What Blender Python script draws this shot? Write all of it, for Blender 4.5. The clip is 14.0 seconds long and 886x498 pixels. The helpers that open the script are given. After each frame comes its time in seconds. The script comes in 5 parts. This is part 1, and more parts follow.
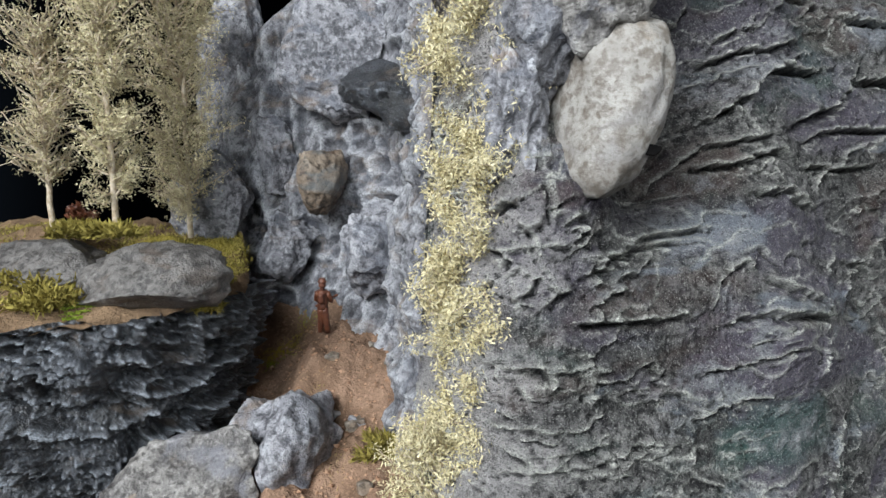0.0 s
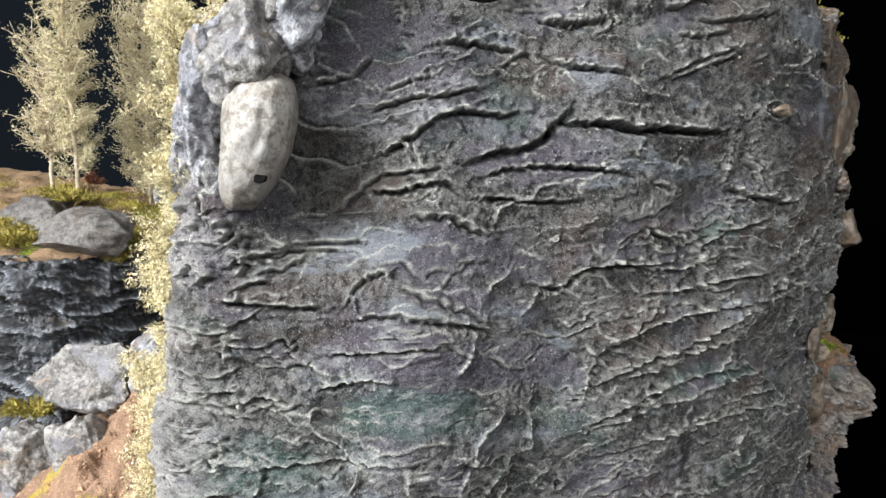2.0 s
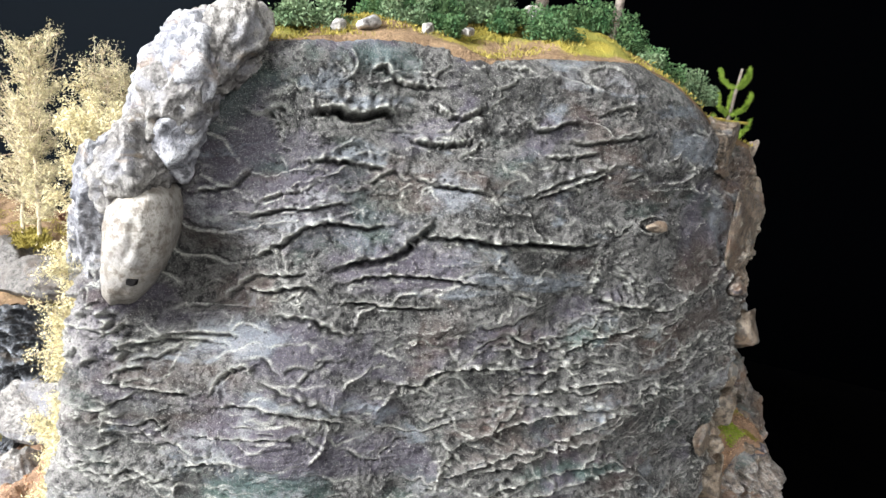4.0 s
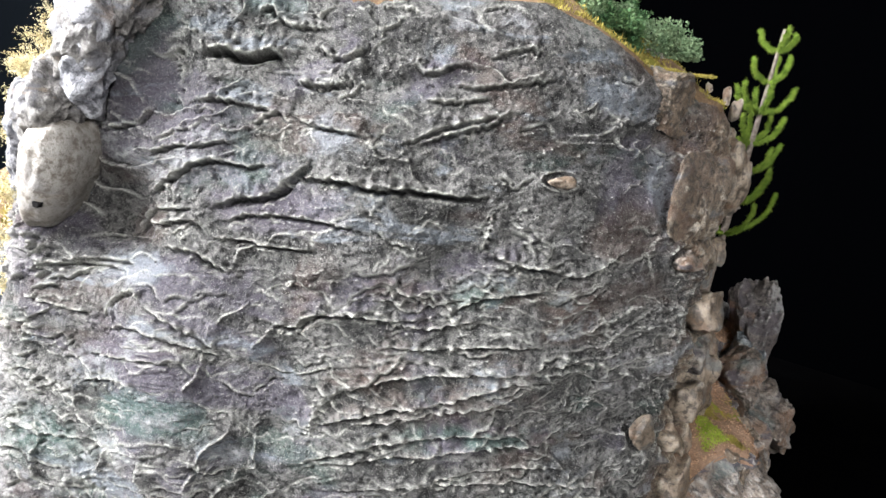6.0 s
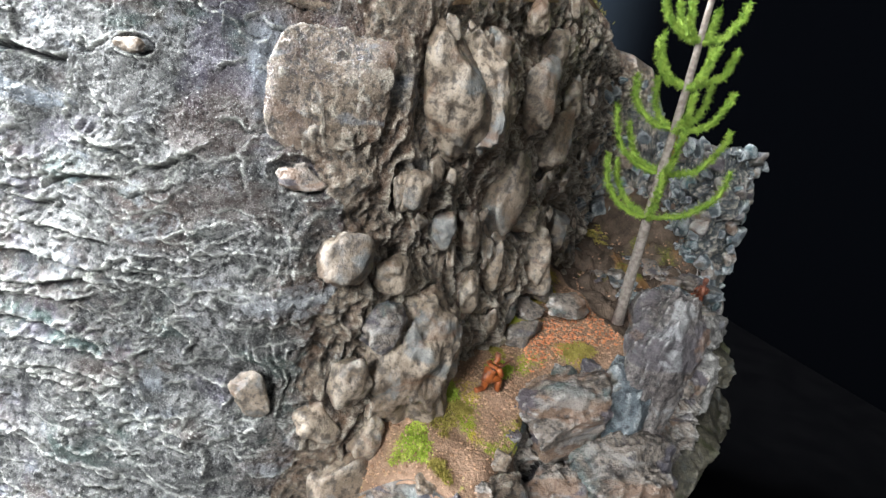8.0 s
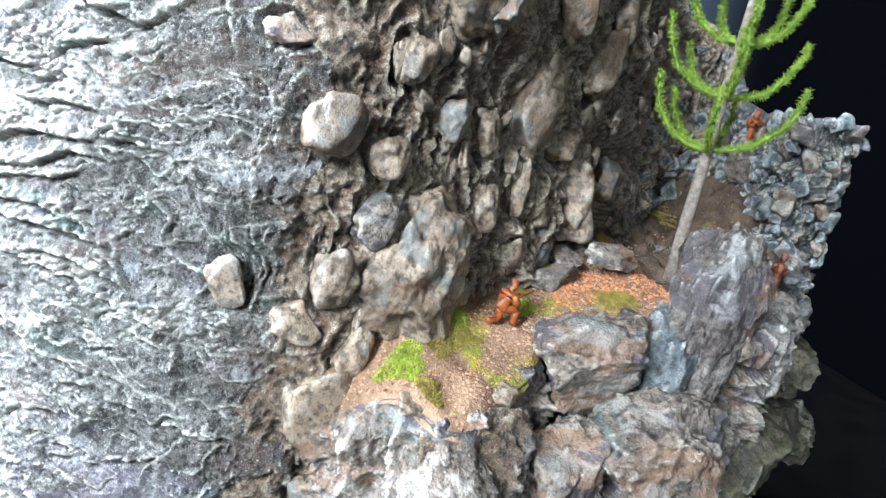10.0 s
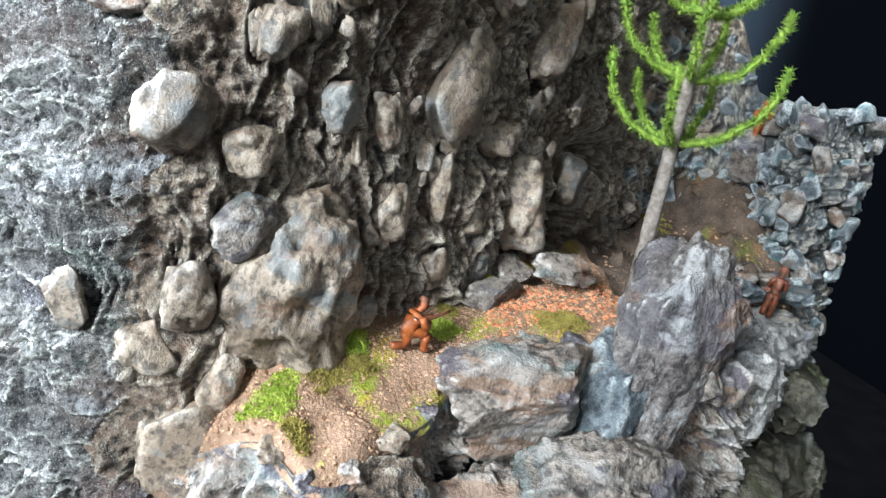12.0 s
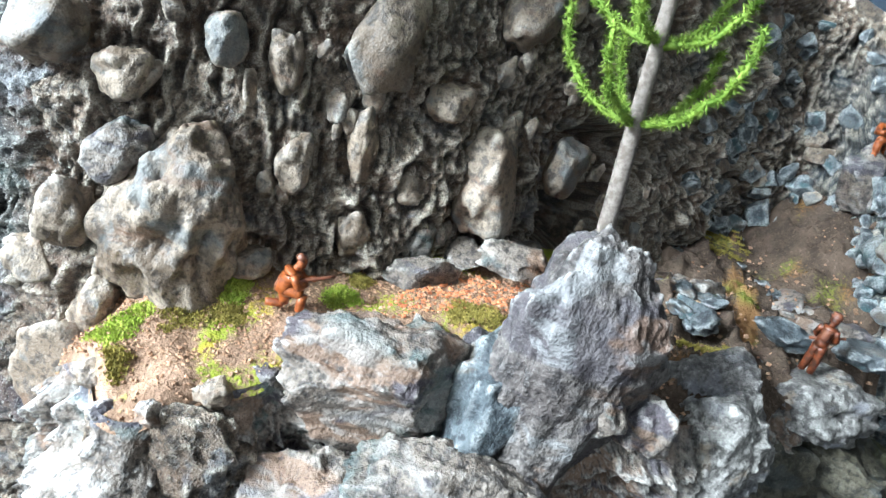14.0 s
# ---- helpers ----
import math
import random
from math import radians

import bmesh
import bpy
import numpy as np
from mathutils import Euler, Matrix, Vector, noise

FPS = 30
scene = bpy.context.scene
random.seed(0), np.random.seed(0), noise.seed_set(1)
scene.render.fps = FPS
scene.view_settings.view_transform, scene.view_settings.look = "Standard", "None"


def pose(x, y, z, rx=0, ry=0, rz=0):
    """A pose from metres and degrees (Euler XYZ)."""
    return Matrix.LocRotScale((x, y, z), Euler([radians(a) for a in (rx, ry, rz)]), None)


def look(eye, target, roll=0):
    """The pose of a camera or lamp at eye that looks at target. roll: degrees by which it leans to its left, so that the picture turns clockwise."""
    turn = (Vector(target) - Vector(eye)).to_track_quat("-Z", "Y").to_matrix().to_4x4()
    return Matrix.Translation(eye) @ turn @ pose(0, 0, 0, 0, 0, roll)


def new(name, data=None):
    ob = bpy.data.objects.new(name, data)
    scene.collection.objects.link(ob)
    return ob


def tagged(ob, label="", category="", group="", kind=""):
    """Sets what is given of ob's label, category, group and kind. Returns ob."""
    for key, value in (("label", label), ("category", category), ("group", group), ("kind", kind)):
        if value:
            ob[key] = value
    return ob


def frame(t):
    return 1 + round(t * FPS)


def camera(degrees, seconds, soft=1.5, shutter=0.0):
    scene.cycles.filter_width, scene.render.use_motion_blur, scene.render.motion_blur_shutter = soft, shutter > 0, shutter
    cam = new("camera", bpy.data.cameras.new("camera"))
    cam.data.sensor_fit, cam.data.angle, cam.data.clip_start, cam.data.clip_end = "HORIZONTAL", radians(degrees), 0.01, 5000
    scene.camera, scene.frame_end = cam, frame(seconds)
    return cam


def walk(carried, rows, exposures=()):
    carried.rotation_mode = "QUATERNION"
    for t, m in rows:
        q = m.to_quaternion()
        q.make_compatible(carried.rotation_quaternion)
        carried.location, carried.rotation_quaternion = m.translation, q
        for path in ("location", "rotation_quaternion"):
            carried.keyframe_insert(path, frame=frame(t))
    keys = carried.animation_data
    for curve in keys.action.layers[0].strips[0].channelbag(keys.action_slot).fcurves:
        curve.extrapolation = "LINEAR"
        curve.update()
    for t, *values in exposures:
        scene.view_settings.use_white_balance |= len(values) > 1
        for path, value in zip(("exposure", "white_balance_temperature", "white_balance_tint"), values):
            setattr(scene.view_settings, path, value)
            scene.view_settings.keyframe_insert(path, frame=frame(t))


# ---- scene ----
cam = camera(68.1, 14.0)
PATH = [
    (0.0, (-0.00231, 0.00050, 0.29871), (0.00016, 0.29633, 0.24889), 0.135),
    (0.5, (0.06107, 0.00661, 0.29509), (0.00923, 0.29867, 0.25022), 0.317),
    (1.0, (0.12576, 0.01676, 0.28978), (0.02673, 0.29626, 0.24426), 2.054),
    (1.5, (0.14816, 0.00573, 0.30807), (0.05213, 0.28512, 0.25592), 2.337),
    (2.0, (0.17288, -0.02087, 0.32404), (0.08211, 0.25715, 0.25721), 2.772),
    (2.5, (0.18845, -0.04283, 0.34272), (0.09501, 0.23469, 0.27749), 3.914),
    (3.0, (0.19166, -0.04549, 0.36044), (0.10881, 0.23295, 0.28556), 4.793),
    (3.2, (0.19253, -0.03974, 0.36623), (0.11687, 0.24072, 0.29125), 5.451),
    (5.3, (0.33099, 0.03560, 0.38185), (0.15519, 0.27031, 0.31857), 6.445),
    (5.5, (0.33232, 0.03980, 0.38420), (0.15883, 0.27612, 0.32056), 6.100),
    (6.0, (0.33616, 0.05453, 0.36321), (0.16286, 0.28682, 0.28568), 5.714),
    (6.5, (0.34088, 0.07363, 0.33741), (0.18070, 0.31342, 0.25469), 6.875),
    (7.0, (0.38884, 0.12570, 0.33695), (0.18261, 0.32669, 0.25285), 7.131),
    (7.5, (0.44302, 0.22383, 0.34383), (0.19842, 0.37167, 0.25263), 8.474),
    (8.0, (0.46424, 0.30170, 0.34432), (0.20344, 0.41812, 0.25249), 9.221),
    (8.5, (0.46009, 0.31066, 0.34156), (0.19945, 0.42474, 0.24644), 9.529),
    (8.7, (0.46204, 0.31162, 0.33144), (0.19964, 0.42010, 0.23460), 9.879),
    (10.8, (0.46338, 0.37864, 0.28587), (0.17841, 0.44205, 0.21680), 11.149),
    (11.0, (0.46346, 0.38877, 0.28495), (0.17856, 0.44908, 0.21288), 11.327),
    (11.5, (0.45504, 0.40491, 0.28211), (0.16953, 0.45992, 0.20822), 10.827),
    (12.0, (0.43458, 0.39526, 0.29136), (0.15108, 0.45233, 0.21152), 10.178),
    (12.5, (0.42432, 0.40922, 0.28522), (0.14282, 0.47603, 0.20590), 11.811),
    (13.0, (0.42404, 0.41229, 0.29017), (0.14037, 0.47601, 0.21622), 11.178),
    (13.5, (0.42441, 0.47016, 0.29267), (0.13588, 0.48585, 0.21202), 12.429),
    (14.0, (0.41646, 0.48582, 0.29094), (0.13284, 0.45429, 0.19840), 13.923),
]
walk(cam, [(t, look(eye, target, roll)) for t, eye, target, roll in PATH], [(0, -0.4, 6000, 7), (0.8, 0.15, 6050, 7), (1.5, 0.35, 6250, 9), (3.2, 0.7, 6300, 9), (5.3, 1.22, 6350, 11), (6.5, 1.47, 6250, 11), (7.5, 2.05, 6200, 9), (8.5, 2.75, 5800, 6), (11, 3.15, 5600, 4), (13, 3.35, 5600, 3), (13.5, 3.7, 5600, 3), (14, 3.75, 5400, 1)])

# ---- light: a wide window behind the camera, a second one to the side, an added front fill, a dim room ----
world = bpy.data.worlds.new("sky")
scene.world = world
world.use_nodes = True
wn = world.node_tree
sky = wn.nodes.new("ShaderNodeTexSky")
sky.sky_type, sky.sun_disc, sky.sun_elevation, sky.sun_rotation = "NISHITA", False, radians(38), radians(200)
wn.links.new(sky.outputs[0], wn.nodes["Background"].inputs[0])
wn.nodes["Background"].inputs[1].default_value = 0.08


def area_lamp(name, eye, target, width, height, watts, colour):
    lamp = bpy.data.lights.new(name, "AREA")
    lamp.shape, lamp.size, lamp.size_y, lamp.energy, lamp.color = "RECTANGLE", width, height, watts, colour
    ob = new(name, lamp)
    ob.matrix_world = look(eye, target)
    return ob


area_lamp("window_light", (-1.10, -1.40, 1.42), (0.08, 0.25, 0.27), 1.1, 1.1, 120, (1.0, 0.985, 0.96))
area_lamp("second_window_light", (-0.22, -1.62, 1.00), (0.15, 0.30, 0.27), 0.9, 1.1, 27, (0.97, 0.985, 1.0))
# fill lamp added to brighten the front face, with no known source
area_lamp("front_fill_light", (1.64, -1.14, 1.18), (0.25, 0.45, 0.22), 0.7, 0.9, 18, (1.0, 0.985, 0.955))


# ---- numeric noise ----
def lattice(ix, iy, iz, seed):
    h = (ix.astype(np.int64) * 374761393 + iy.astype(np.int64) * 668265263 + iz.astype(np.int64) * 1274126177 + seed * 974711) & 0xFFFFFFFF
    h = ((h ^ (h >> 13)) * 1274126177) & 0xFFFFFFFF
    h = ((h ^ (h >> 16)) * 2246822519) & 0xFFFFFFFF
    return ((h ^ (h >> 15)) & 0xFFFF) / 32767.5 - 1.0


def vnoise(x, y, z, seed=0):
    x, y, z = np.broadcast_arrays(np.asarray(x, float), np.asarray(y, float), np.asarray(z, float))
    ix, iy, iz = np.floor(x), np.floor(y), np.floor(z)
    fx, fy, fz = (f * f * f * (f * (f * 6 - 15) + 10) for f in (x - ix, y - iy, z - iz))
    out = 0.0
    for dx in (0, 1):
        for dy in (0, 1):
            for dz in (0, 1):
                w = (fx if dx else 1 - fx) * (fy if dy else 1 - fy) * (fz if dz else 1 - fz)
                out = out + w * lattice(ix + dx, iy + dy, iz + dz, seed)
    return out


def fbm(x, y, z, octaves=4, seed=0, gain=0.5):
    out, a = 0.0, 1.0
    for k in range(octaves):
        out = out + a * vnoise(x * 2.03 ** k, y * 2.03 ** k, z * 2.03 ** k, seed + 17 * k)
        a *= gain
    return out


def ridged(x, y, z, octaves=4, seed=0, gain=0.5):
    out, a = 0.0, 1.0
    for k in range(octaves):
        n = 1 - np.abs(vnoise(x * 2.03 ** k, y * 2.03 ** k, z * 2.03 ** k, seed + 17 * k))
        out = out + a * (n * n * 2 - 1)
        a *= gain
    return out


# ---- materials ----
def nodes_of(name):
    m = bpy.data.materials.new(name)
    m.use_nodes = True
    return m, m.node_tree.nodes, m.node_tree.links


def n_tex(nd, ln, coord, scale, detail=4.0, rough=0.55, distort=0.0, squash=None):
    if squash:
        mp = nd.new("ShaderNodeMapping")
        mp.inputs["Scale"].default_value = squash
        ln.new(coord, mp.inputs["Vector"])
        coord = mp.outputs[0]
    t = nd.new("ShaderNodeTexNoise")
    t.inputs["Scale"].default_value, t.inputs["Detail"].default_value = scale, detail
    t.inputs["Roughness"].default_value, t.inputs["Distortion"].default_value = rough, distort
    ln.new(coord, t.inputs["Vector"])
    return t.outputs["Fac"]


def n_ramp(nd, ln, fac, lo, hi, a=0.0, b=1.0):
    r = nd.new("ShaderNodeMapRange")
    r.interpolation_type = "SMOOTHSTEP"
    for k, v in zip(("From Min", "From Max", "To Min", "To Max"), (lo, hi, a, b)):
        r.inputs[k].default_value = v
    ln.new(fac, r.inputs["Value"])
    return r.outputs[0]


def n_mix(nd, ln, fac, a, b):
    m = nd.new("ShaderNodeMix")
    m.data_type = "RGBA"
    for sock, v in ((m.inputs[0], fac), (m.inputs[6], a), (m.inputs[7], b)):
        if isinstance(v, (int, float)):
            sock.default_value = v
        elif isinstance(v, tuple):
            sock.default_value = (*v, 1)
        else:
            ln.new(v, sock)
    return m.outputs[2]


def n_math(nd, ln, op, a, b=0.0):
    m = nd.new("ShaderNodeMath")
    m.operation = op
    for sock, v in ((m.inputs[0], a), (m.inputs[1], b)):
        if isinstance(v, (int, float)):
            sock.default_value = v
        else:
            ln.new(v, sock)
    return m.outputs[0]


def rock_material(name, mid, light, dark, dry, tints=(), rough=0.62, bump=0.5, grain=900.0, brushed=0.8, spread=0.25, edge=(0.52, 0.60), gloss=0.45, varnish=0.0, flecks=(0.25, 0.22), pepper=0.35, paints=()):
    """Painted plaster rock: mottled base, coloured washes, pale paint dragged over the raised ridges."""
    m, nd, ln = nodes_of(name)
    b = nd["Principled BSDF"]
    info = nd.new("ShaderNodeObjectInfo")
    off = nd.new("ShaderNodeVectorMath")
    off.operation = "ADD"
    sc = nd.new("ShaderNodeVectorMath")
    sc.operation = "SCALE"
    cmb = nd.new("ShaderNodeCombineXYZ")
    for k in range(3):
        ln.new(info.outputs["Random"], cmb.inputs[k])
    ln.new(cmb.outputs[0], sc.inputs[0])
    sc.inputs["Scale"].default_value = 3.0
    ln.new(nd.new("ShaderNodeNewGeometry").outputs["Position"], off.inputs[0])
    ln.new(sc.outputs[0], off.inputs[1])
    co = off.outputs[0]
    big = n_tex(nd, ln, co, 45, 5, 0.6)
    small = n_tex(nd, ln, co, 260, 5, 0.65)
    fine = n_tex(nd, ln, co, grain, 3, 0.7)
    col = n_mix(nd, ln, n_ramp(nd, ln, big, 0.38, 0.62), mid, light)
    col = n_mix(nd, ln, n_ramp(nd, ln, small, 0.56, 0.38, 0, 0.8), col, dark)
    mids = n_tex(nd, ln, co, 520, 4, 0.65, 0.4)
    col = n_mix(nd, ln, n_ramp(nd, ln, mids, 0.54, 0.68, 0, flecks[0]), col, dry)
    col = n_mix(nd, ln, n_ramp(nd, ln, mids, 0.46, 0.34, 0, 0.7), col, dark)
    for k, (tint, scale, lo, hi, amount) in enumerate(tints):
        tf = n_tex(nd, ln, co, scale, 4, 0.6, 0.6, (1.0, 1.0, 1.6 + 0.3 * k))
        col = n_mix(nd, ln, n_ramp(nd, ln, tf, lo, hi, 0, amount), col, tint)
    # washes of paint laid on by region
    for key, hue, amount in paints:
        at_p = nd.new("ShaderNodeAttribute")
        at_p.attribute_name = key
        worn = n_math(nd, ln, "ADD", at_p.outputs["Fac"], n_math(nd, ln, "MULTIPLY", n_math(nd, ln, "SUBTRACT", small, 0.5), 1.1))
        col = n_mix(nd, ln, n_ramp(nd, ln, worn, 0.15, 0.85, 0, amount), col, hue)
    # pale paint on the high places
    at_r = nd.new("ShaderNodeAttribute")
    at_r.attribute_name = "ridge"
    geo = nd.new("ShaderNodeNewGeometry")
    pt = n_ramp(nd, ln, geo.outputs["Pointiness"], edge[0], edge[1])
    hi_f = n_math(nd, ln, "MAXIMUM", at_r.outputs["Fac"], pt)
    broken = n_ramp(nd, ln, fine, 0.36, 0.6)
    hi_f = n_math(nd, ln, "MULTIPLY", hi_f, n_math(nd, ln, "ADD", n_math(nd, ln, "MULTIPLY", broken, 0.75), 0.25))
    # hollows darkened: paint washes, plus crevice shade put into the colour
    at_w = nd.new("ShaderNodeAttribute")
    at_w.attribute_name = "wash_shade"
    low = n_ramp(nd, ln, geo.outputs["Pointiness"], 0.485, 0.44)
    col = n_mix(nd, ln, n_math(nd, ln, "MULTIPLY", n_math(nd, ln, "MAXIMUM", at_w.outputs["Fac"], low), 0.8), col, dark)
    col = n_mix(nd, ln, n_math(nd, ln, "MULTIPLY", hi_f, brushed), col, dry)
    speck = n_tex(nd, ln, co, grain * 1.4, 2, 0.5)
    col = n_mix(nd, ln, n_ramp(nd, ln, speck, 0.58, 0.68, 0, flecks[1]), col, dry)
    col = n_mix(nd, ln, n_ramp(nd, ln, speck, 0.45, 0.34, 0, pepper), col, dark)
    hsv = nd.new("ShaderNodeHueSaturation")
    ln.new(col, hsv.inputs["Color"])
    ln.new(n_math(nd, ln, "ADD", n_math(nd, ln, "MULTIPLY", info.outputs["Random"], spread), 1 - spread / 2), hsv.inputs["Value"])
    ln.new(hsv.outputs[0], b.inputs["Base Color"])
    ln.new(n_ramp(nd, ln, small, 0.3, 0.7, rough - 0.12, rough + 0.15), b.inputs["Roughness"])
    b.inputs["Specular IOR Level"].default_value = gloss
    bp = nd.new("ShaderNodeBump")
    bp.inputs["Strength"].default_value, bp.inputs["Distance"].default_value = bump, 0.0012
    ln.new(n_math(nd, ln, "ADD", n_math(nd, ln, "MULTIPLY", speck, 0.5), n_math(nd, ln, "ADD", n_math(nd, ln, "MULTIPLY", fine, 0.6), n_math(nd, ln, "MULTIPLY", small, 0.9))), bp.inputs["Height"])
    ln.new(bp.outputs[0], b.inputs["Normal"])
    if varnish:
        b.inputs["Coat Weight"].default_value, b.inputs["Coat Roughness"].default_value = varnish, 0.36
        ln.new(bp.outputs[0], b.inputs["Coat Normal"])
    return m


def plain_material(name, a, b_col, scale=300.0, rough=0.8, bump=0.3, spec=0.3, spread=0.0):
    m, nd, ln = nodes_of(name)
    b = nd["Principled BSDF"]
    wp = nd.new("ShaderNodeNewGeometry").outputs["Position"]
    f1 = n_tex(nd, ln, wp, scale, 4, 0.6)
    f2 = n_tex(nd, ln, wp, scale * 6, 3, 0.6)
    col = n_mix(nd, ln, n_ramp(nd, ln, f1, 0.35, 0.65), a, b_col)
    col = n_mix(nd, ln, n_ramp(nd, ln, f2, 0.55, 0.75, 0, 0.5), col, a)
    hsv = nd.new("ShaderNodeHueSaturation")
    ln.new(col, hsv.inputs["Color"])
    isl = nd.new("ShaderNodeNewGeometry")
    ln.new(n_math(nd, ln, "ADD", n_math(nd, ln, "MULTIPLY", isl.outputs["Random Per Island"], spread), 1 - spread / 2), hsv.inputs["Value"])
    ln.new(hsv.outputs[0], b.inputs["Base Color"])
    b.inputs["Roughness"].default_value = rough
    b.inputs["Specular IOR Level"].default_value = spec
    bp = nd.new("ShaderNodeBump")
    bp.inputs["Strength"].default_value, bp.inputs["Distance"].default_value = bump, 0.001
    ln.new(f2, bp.inputs["Height"])
    ln.new(bp.outputs[0], b.inputs["Normal"])
    return m


def earth_material(name, a, b_col, mosses, rough=0.9):
    """Sifted soil with scattered moss: soil colours, then patches from the 'moss' attribute and noise."""
    m, nd, ln = nodes_of(name)
    b = nd["Principled BSDF"]
    tc = nd.new("ShaderNodeTexCoord")
    co = tc.outputs["Object"]
    f1, f2, f3 = n_tex(nd, ln, co, 90, 5, 0.6), n_tex(nd, ln, co, 700, 3, 0.7), n_tex(nd, ln, co, 1500, 2, 0.6)
    col = n_mix(nd, ln, n_ramp(nd, ln, f1, 0.35, 0.65), a, b_col)
    col = n_mix(nd, ln, n_ramp(nd, ln, f2, 0.5, 0.75, 0, 0.6), col, tuple(min(1, v * 1.9) for v in b_col))
    col = n_mix(nd, ln, n_ramp(nd, ln, f3, 0.42, 0.3, 0, 0.7), col, tuple(v * 0.35 for v in a))
    at_m = nd.new("ShaderNodeAttribute")
    at_m.attribute_name = "moss"
    mf = n_math(nd, ln, "ADD", at_m.outputs["Fac"], n_math(nd, ln, "MULTIPLY", n_math(nd, ln, "SUBTRACT", f2, 0.5), 0.9))
    hue = n_mix(nd, ln, n_ramp(nd, ln, n_tex(nd, ln, co, 60, 3, 0.5), 0.42, 0.58), mosses[0], mosses[1])
    col = n_mix(nd, ln, n_ramp(nd, ln, mf, 0.35, 0.65), col, hue)
    ln.new(col, b.inputs["Base Color"])
    b.inputs["Roughness"].default_value = rough
    b.inputs["Specular IOR Level"].default_value = 0.2
    bp = nd.new("ShaderNodeBump")
    bp.inputs["Strength"].default_value, bp.inputs["Distance"].default_value = 0.8, 0.0015
    ln.new(f2, bp.inputs["Height"])
    ln.new(bp.outputs[0], b.inputs["Normal"])
    return m


M_SIDE = rock_material("painted_side_rock", (0.102, 0.100, 0.097), (0.228, 0.222, 0.214), (0.006, 0.0055, 0.007), (0.82, 0.82, 0.75),
                       (((0.128, 0.112, 0.155), 13, 0.51, 0.59, 0.6), ((0.055, 0.105, 0.088), 17, 0.55, 0.66, 0.5), ((0.090, 0.052, 0.040), 12, 0.53, 0.63, 0.5), ((0.25, 0.28, 0.32), 20, 0.58, 0.66, 0.7)), 0.68, 1.8, 1500, 1.0, 0.0, (0.53, 0.595), 0.4, 0.0, (0.14, 0.30), 0.50,
                       (("brown_paint", (0.150, 0.092, 0.060), 0.85), ("rust_paint", (0.095, 0.058, 0.046), 0.65), ("violet_paint", (0.122, 0.106, 0.140), 0.8), ("green_paint", (0.045, 0.110, 0.092), 0.70), ("chalk_paint", (0.27, 0.30, 0.345), 0.75), ("edge_paint_light", (0.50, 0.475, 0.47), 0.85)))
M_FRONT = rock_material("painted_brown_rock", (0.165, 0.112, 0.074), (0.32, 0.240, 0.170), (0.022, 0.016, 0.012), (0.74, 0.66, 0.54),
                        (((0.16, 0.088, 0.050), 30, 0.50, 0.62, 0.75), ((0.23, 0.25, 0.28), 38, 0.58, 0.68, 0.6)), 0.48, 1.9, 1300, 0.9, 0.0, (0.52, 0.58), 0.7, 0.3, (0.14, 0.28), 0.5,
                        (("blue_paint", (0.085, 0.105, 0.120), 0.95),))
M_STONE = rock_material("embedded_stone", (0.175, 0.128, 0.088), (0.30, 0.240, 0.180), (0.040, 0.030, 0.023), (0.54, 0.49, 0.42),
                        (((0.14, 0.155, 0.16), 40, 0.54, 0.66, 0.7), ((0.15, 0.085, 0.050), 45, 0.53, 0.65, 0.75)), 0.55, 0.5, 1100, 0.6, 0.5, (0.52, 0.60), 0.5, 0.12, (0.12, 0.10))
M_BOULDER = rock_material("grey_boulder", (0.140, 0.110, 0.088), (0.26, 0.22, 0.185), (0.020, 0.017, 0.017), (0.52, 0.49, 0.45),
                          (((0.072, 0.112, 0.112), 20, 0.55, 0.63, 0.7), ((0.21, 0.128, 0.082), 20, 0.53, 0.59, 0.7), ((0.055, 0.050, 0.066), 26, 0.53, 0.59, 0.85), ((0.29, 0.27, 0.25), 34, 0.56, 0.63, 0.6)), 0.60, 0.8, 900, 0.75, 0.22, (0.52, 0.59), 0.45, 0.05, (0.12, 0.14))
M_SLAB = rock_material("smooth_brown_grey_rock", (0.105, 0.098, 0.092), (0.17, 0.158, 0.148), (0.04, 0.036, 0.034), (0.40, 0.385, 0.36),
                       (((0.135, 0.105, 0.085), 40, 0.54, 0.66, 0.6),), 0.55, 0.8, 900, 0.55, 0.15, (0.525, 0.60), 0.5, 0.0, (0.2, 0.1))
# olive-brown rock for the low boulders, their shade put into the colour
M_OLIVE_SHADE = rock_material("shaded_olive_rock", (0.060, 0.052, 0.034), (0.115, 0.102, 0.072), (0.014, 0.012, 0.009), (0.40, 0.38, 0.31),
                        (((0.060, 0.066, 0.024), 26, 0.53, 0.61, 0.7), ((0.055, 0.065, 0.068), 30, 0.55, 0.63, 0.6)), 0.60, 0.8, 900, 0.6, 0.2, (0.52, 0.60), 0.45, 0.0, (0.10, 0.1))
M_TIP = rock_material("violet_brown_boulder", (0.098, 0.082, 0.076), (0.175, 0.155, 0.142), (0.018, 0.015, 0.016), (0.52, 0.50, 0.48),
                      (((0.080, 0.070, 0.080), 26, 0.50, 0.58, 0.7), ((0.17, 0.105, 0.07), 24, 0.53, 0.60, 0.75), ((0.30, 0.30, 0.30), 34, 0.58, 0.66, 0.6)), 0.62, 0.8, 900, 0.75, 0.0, (0.52, 0.59), 0.45, 0.0, (0.12, 0.12))
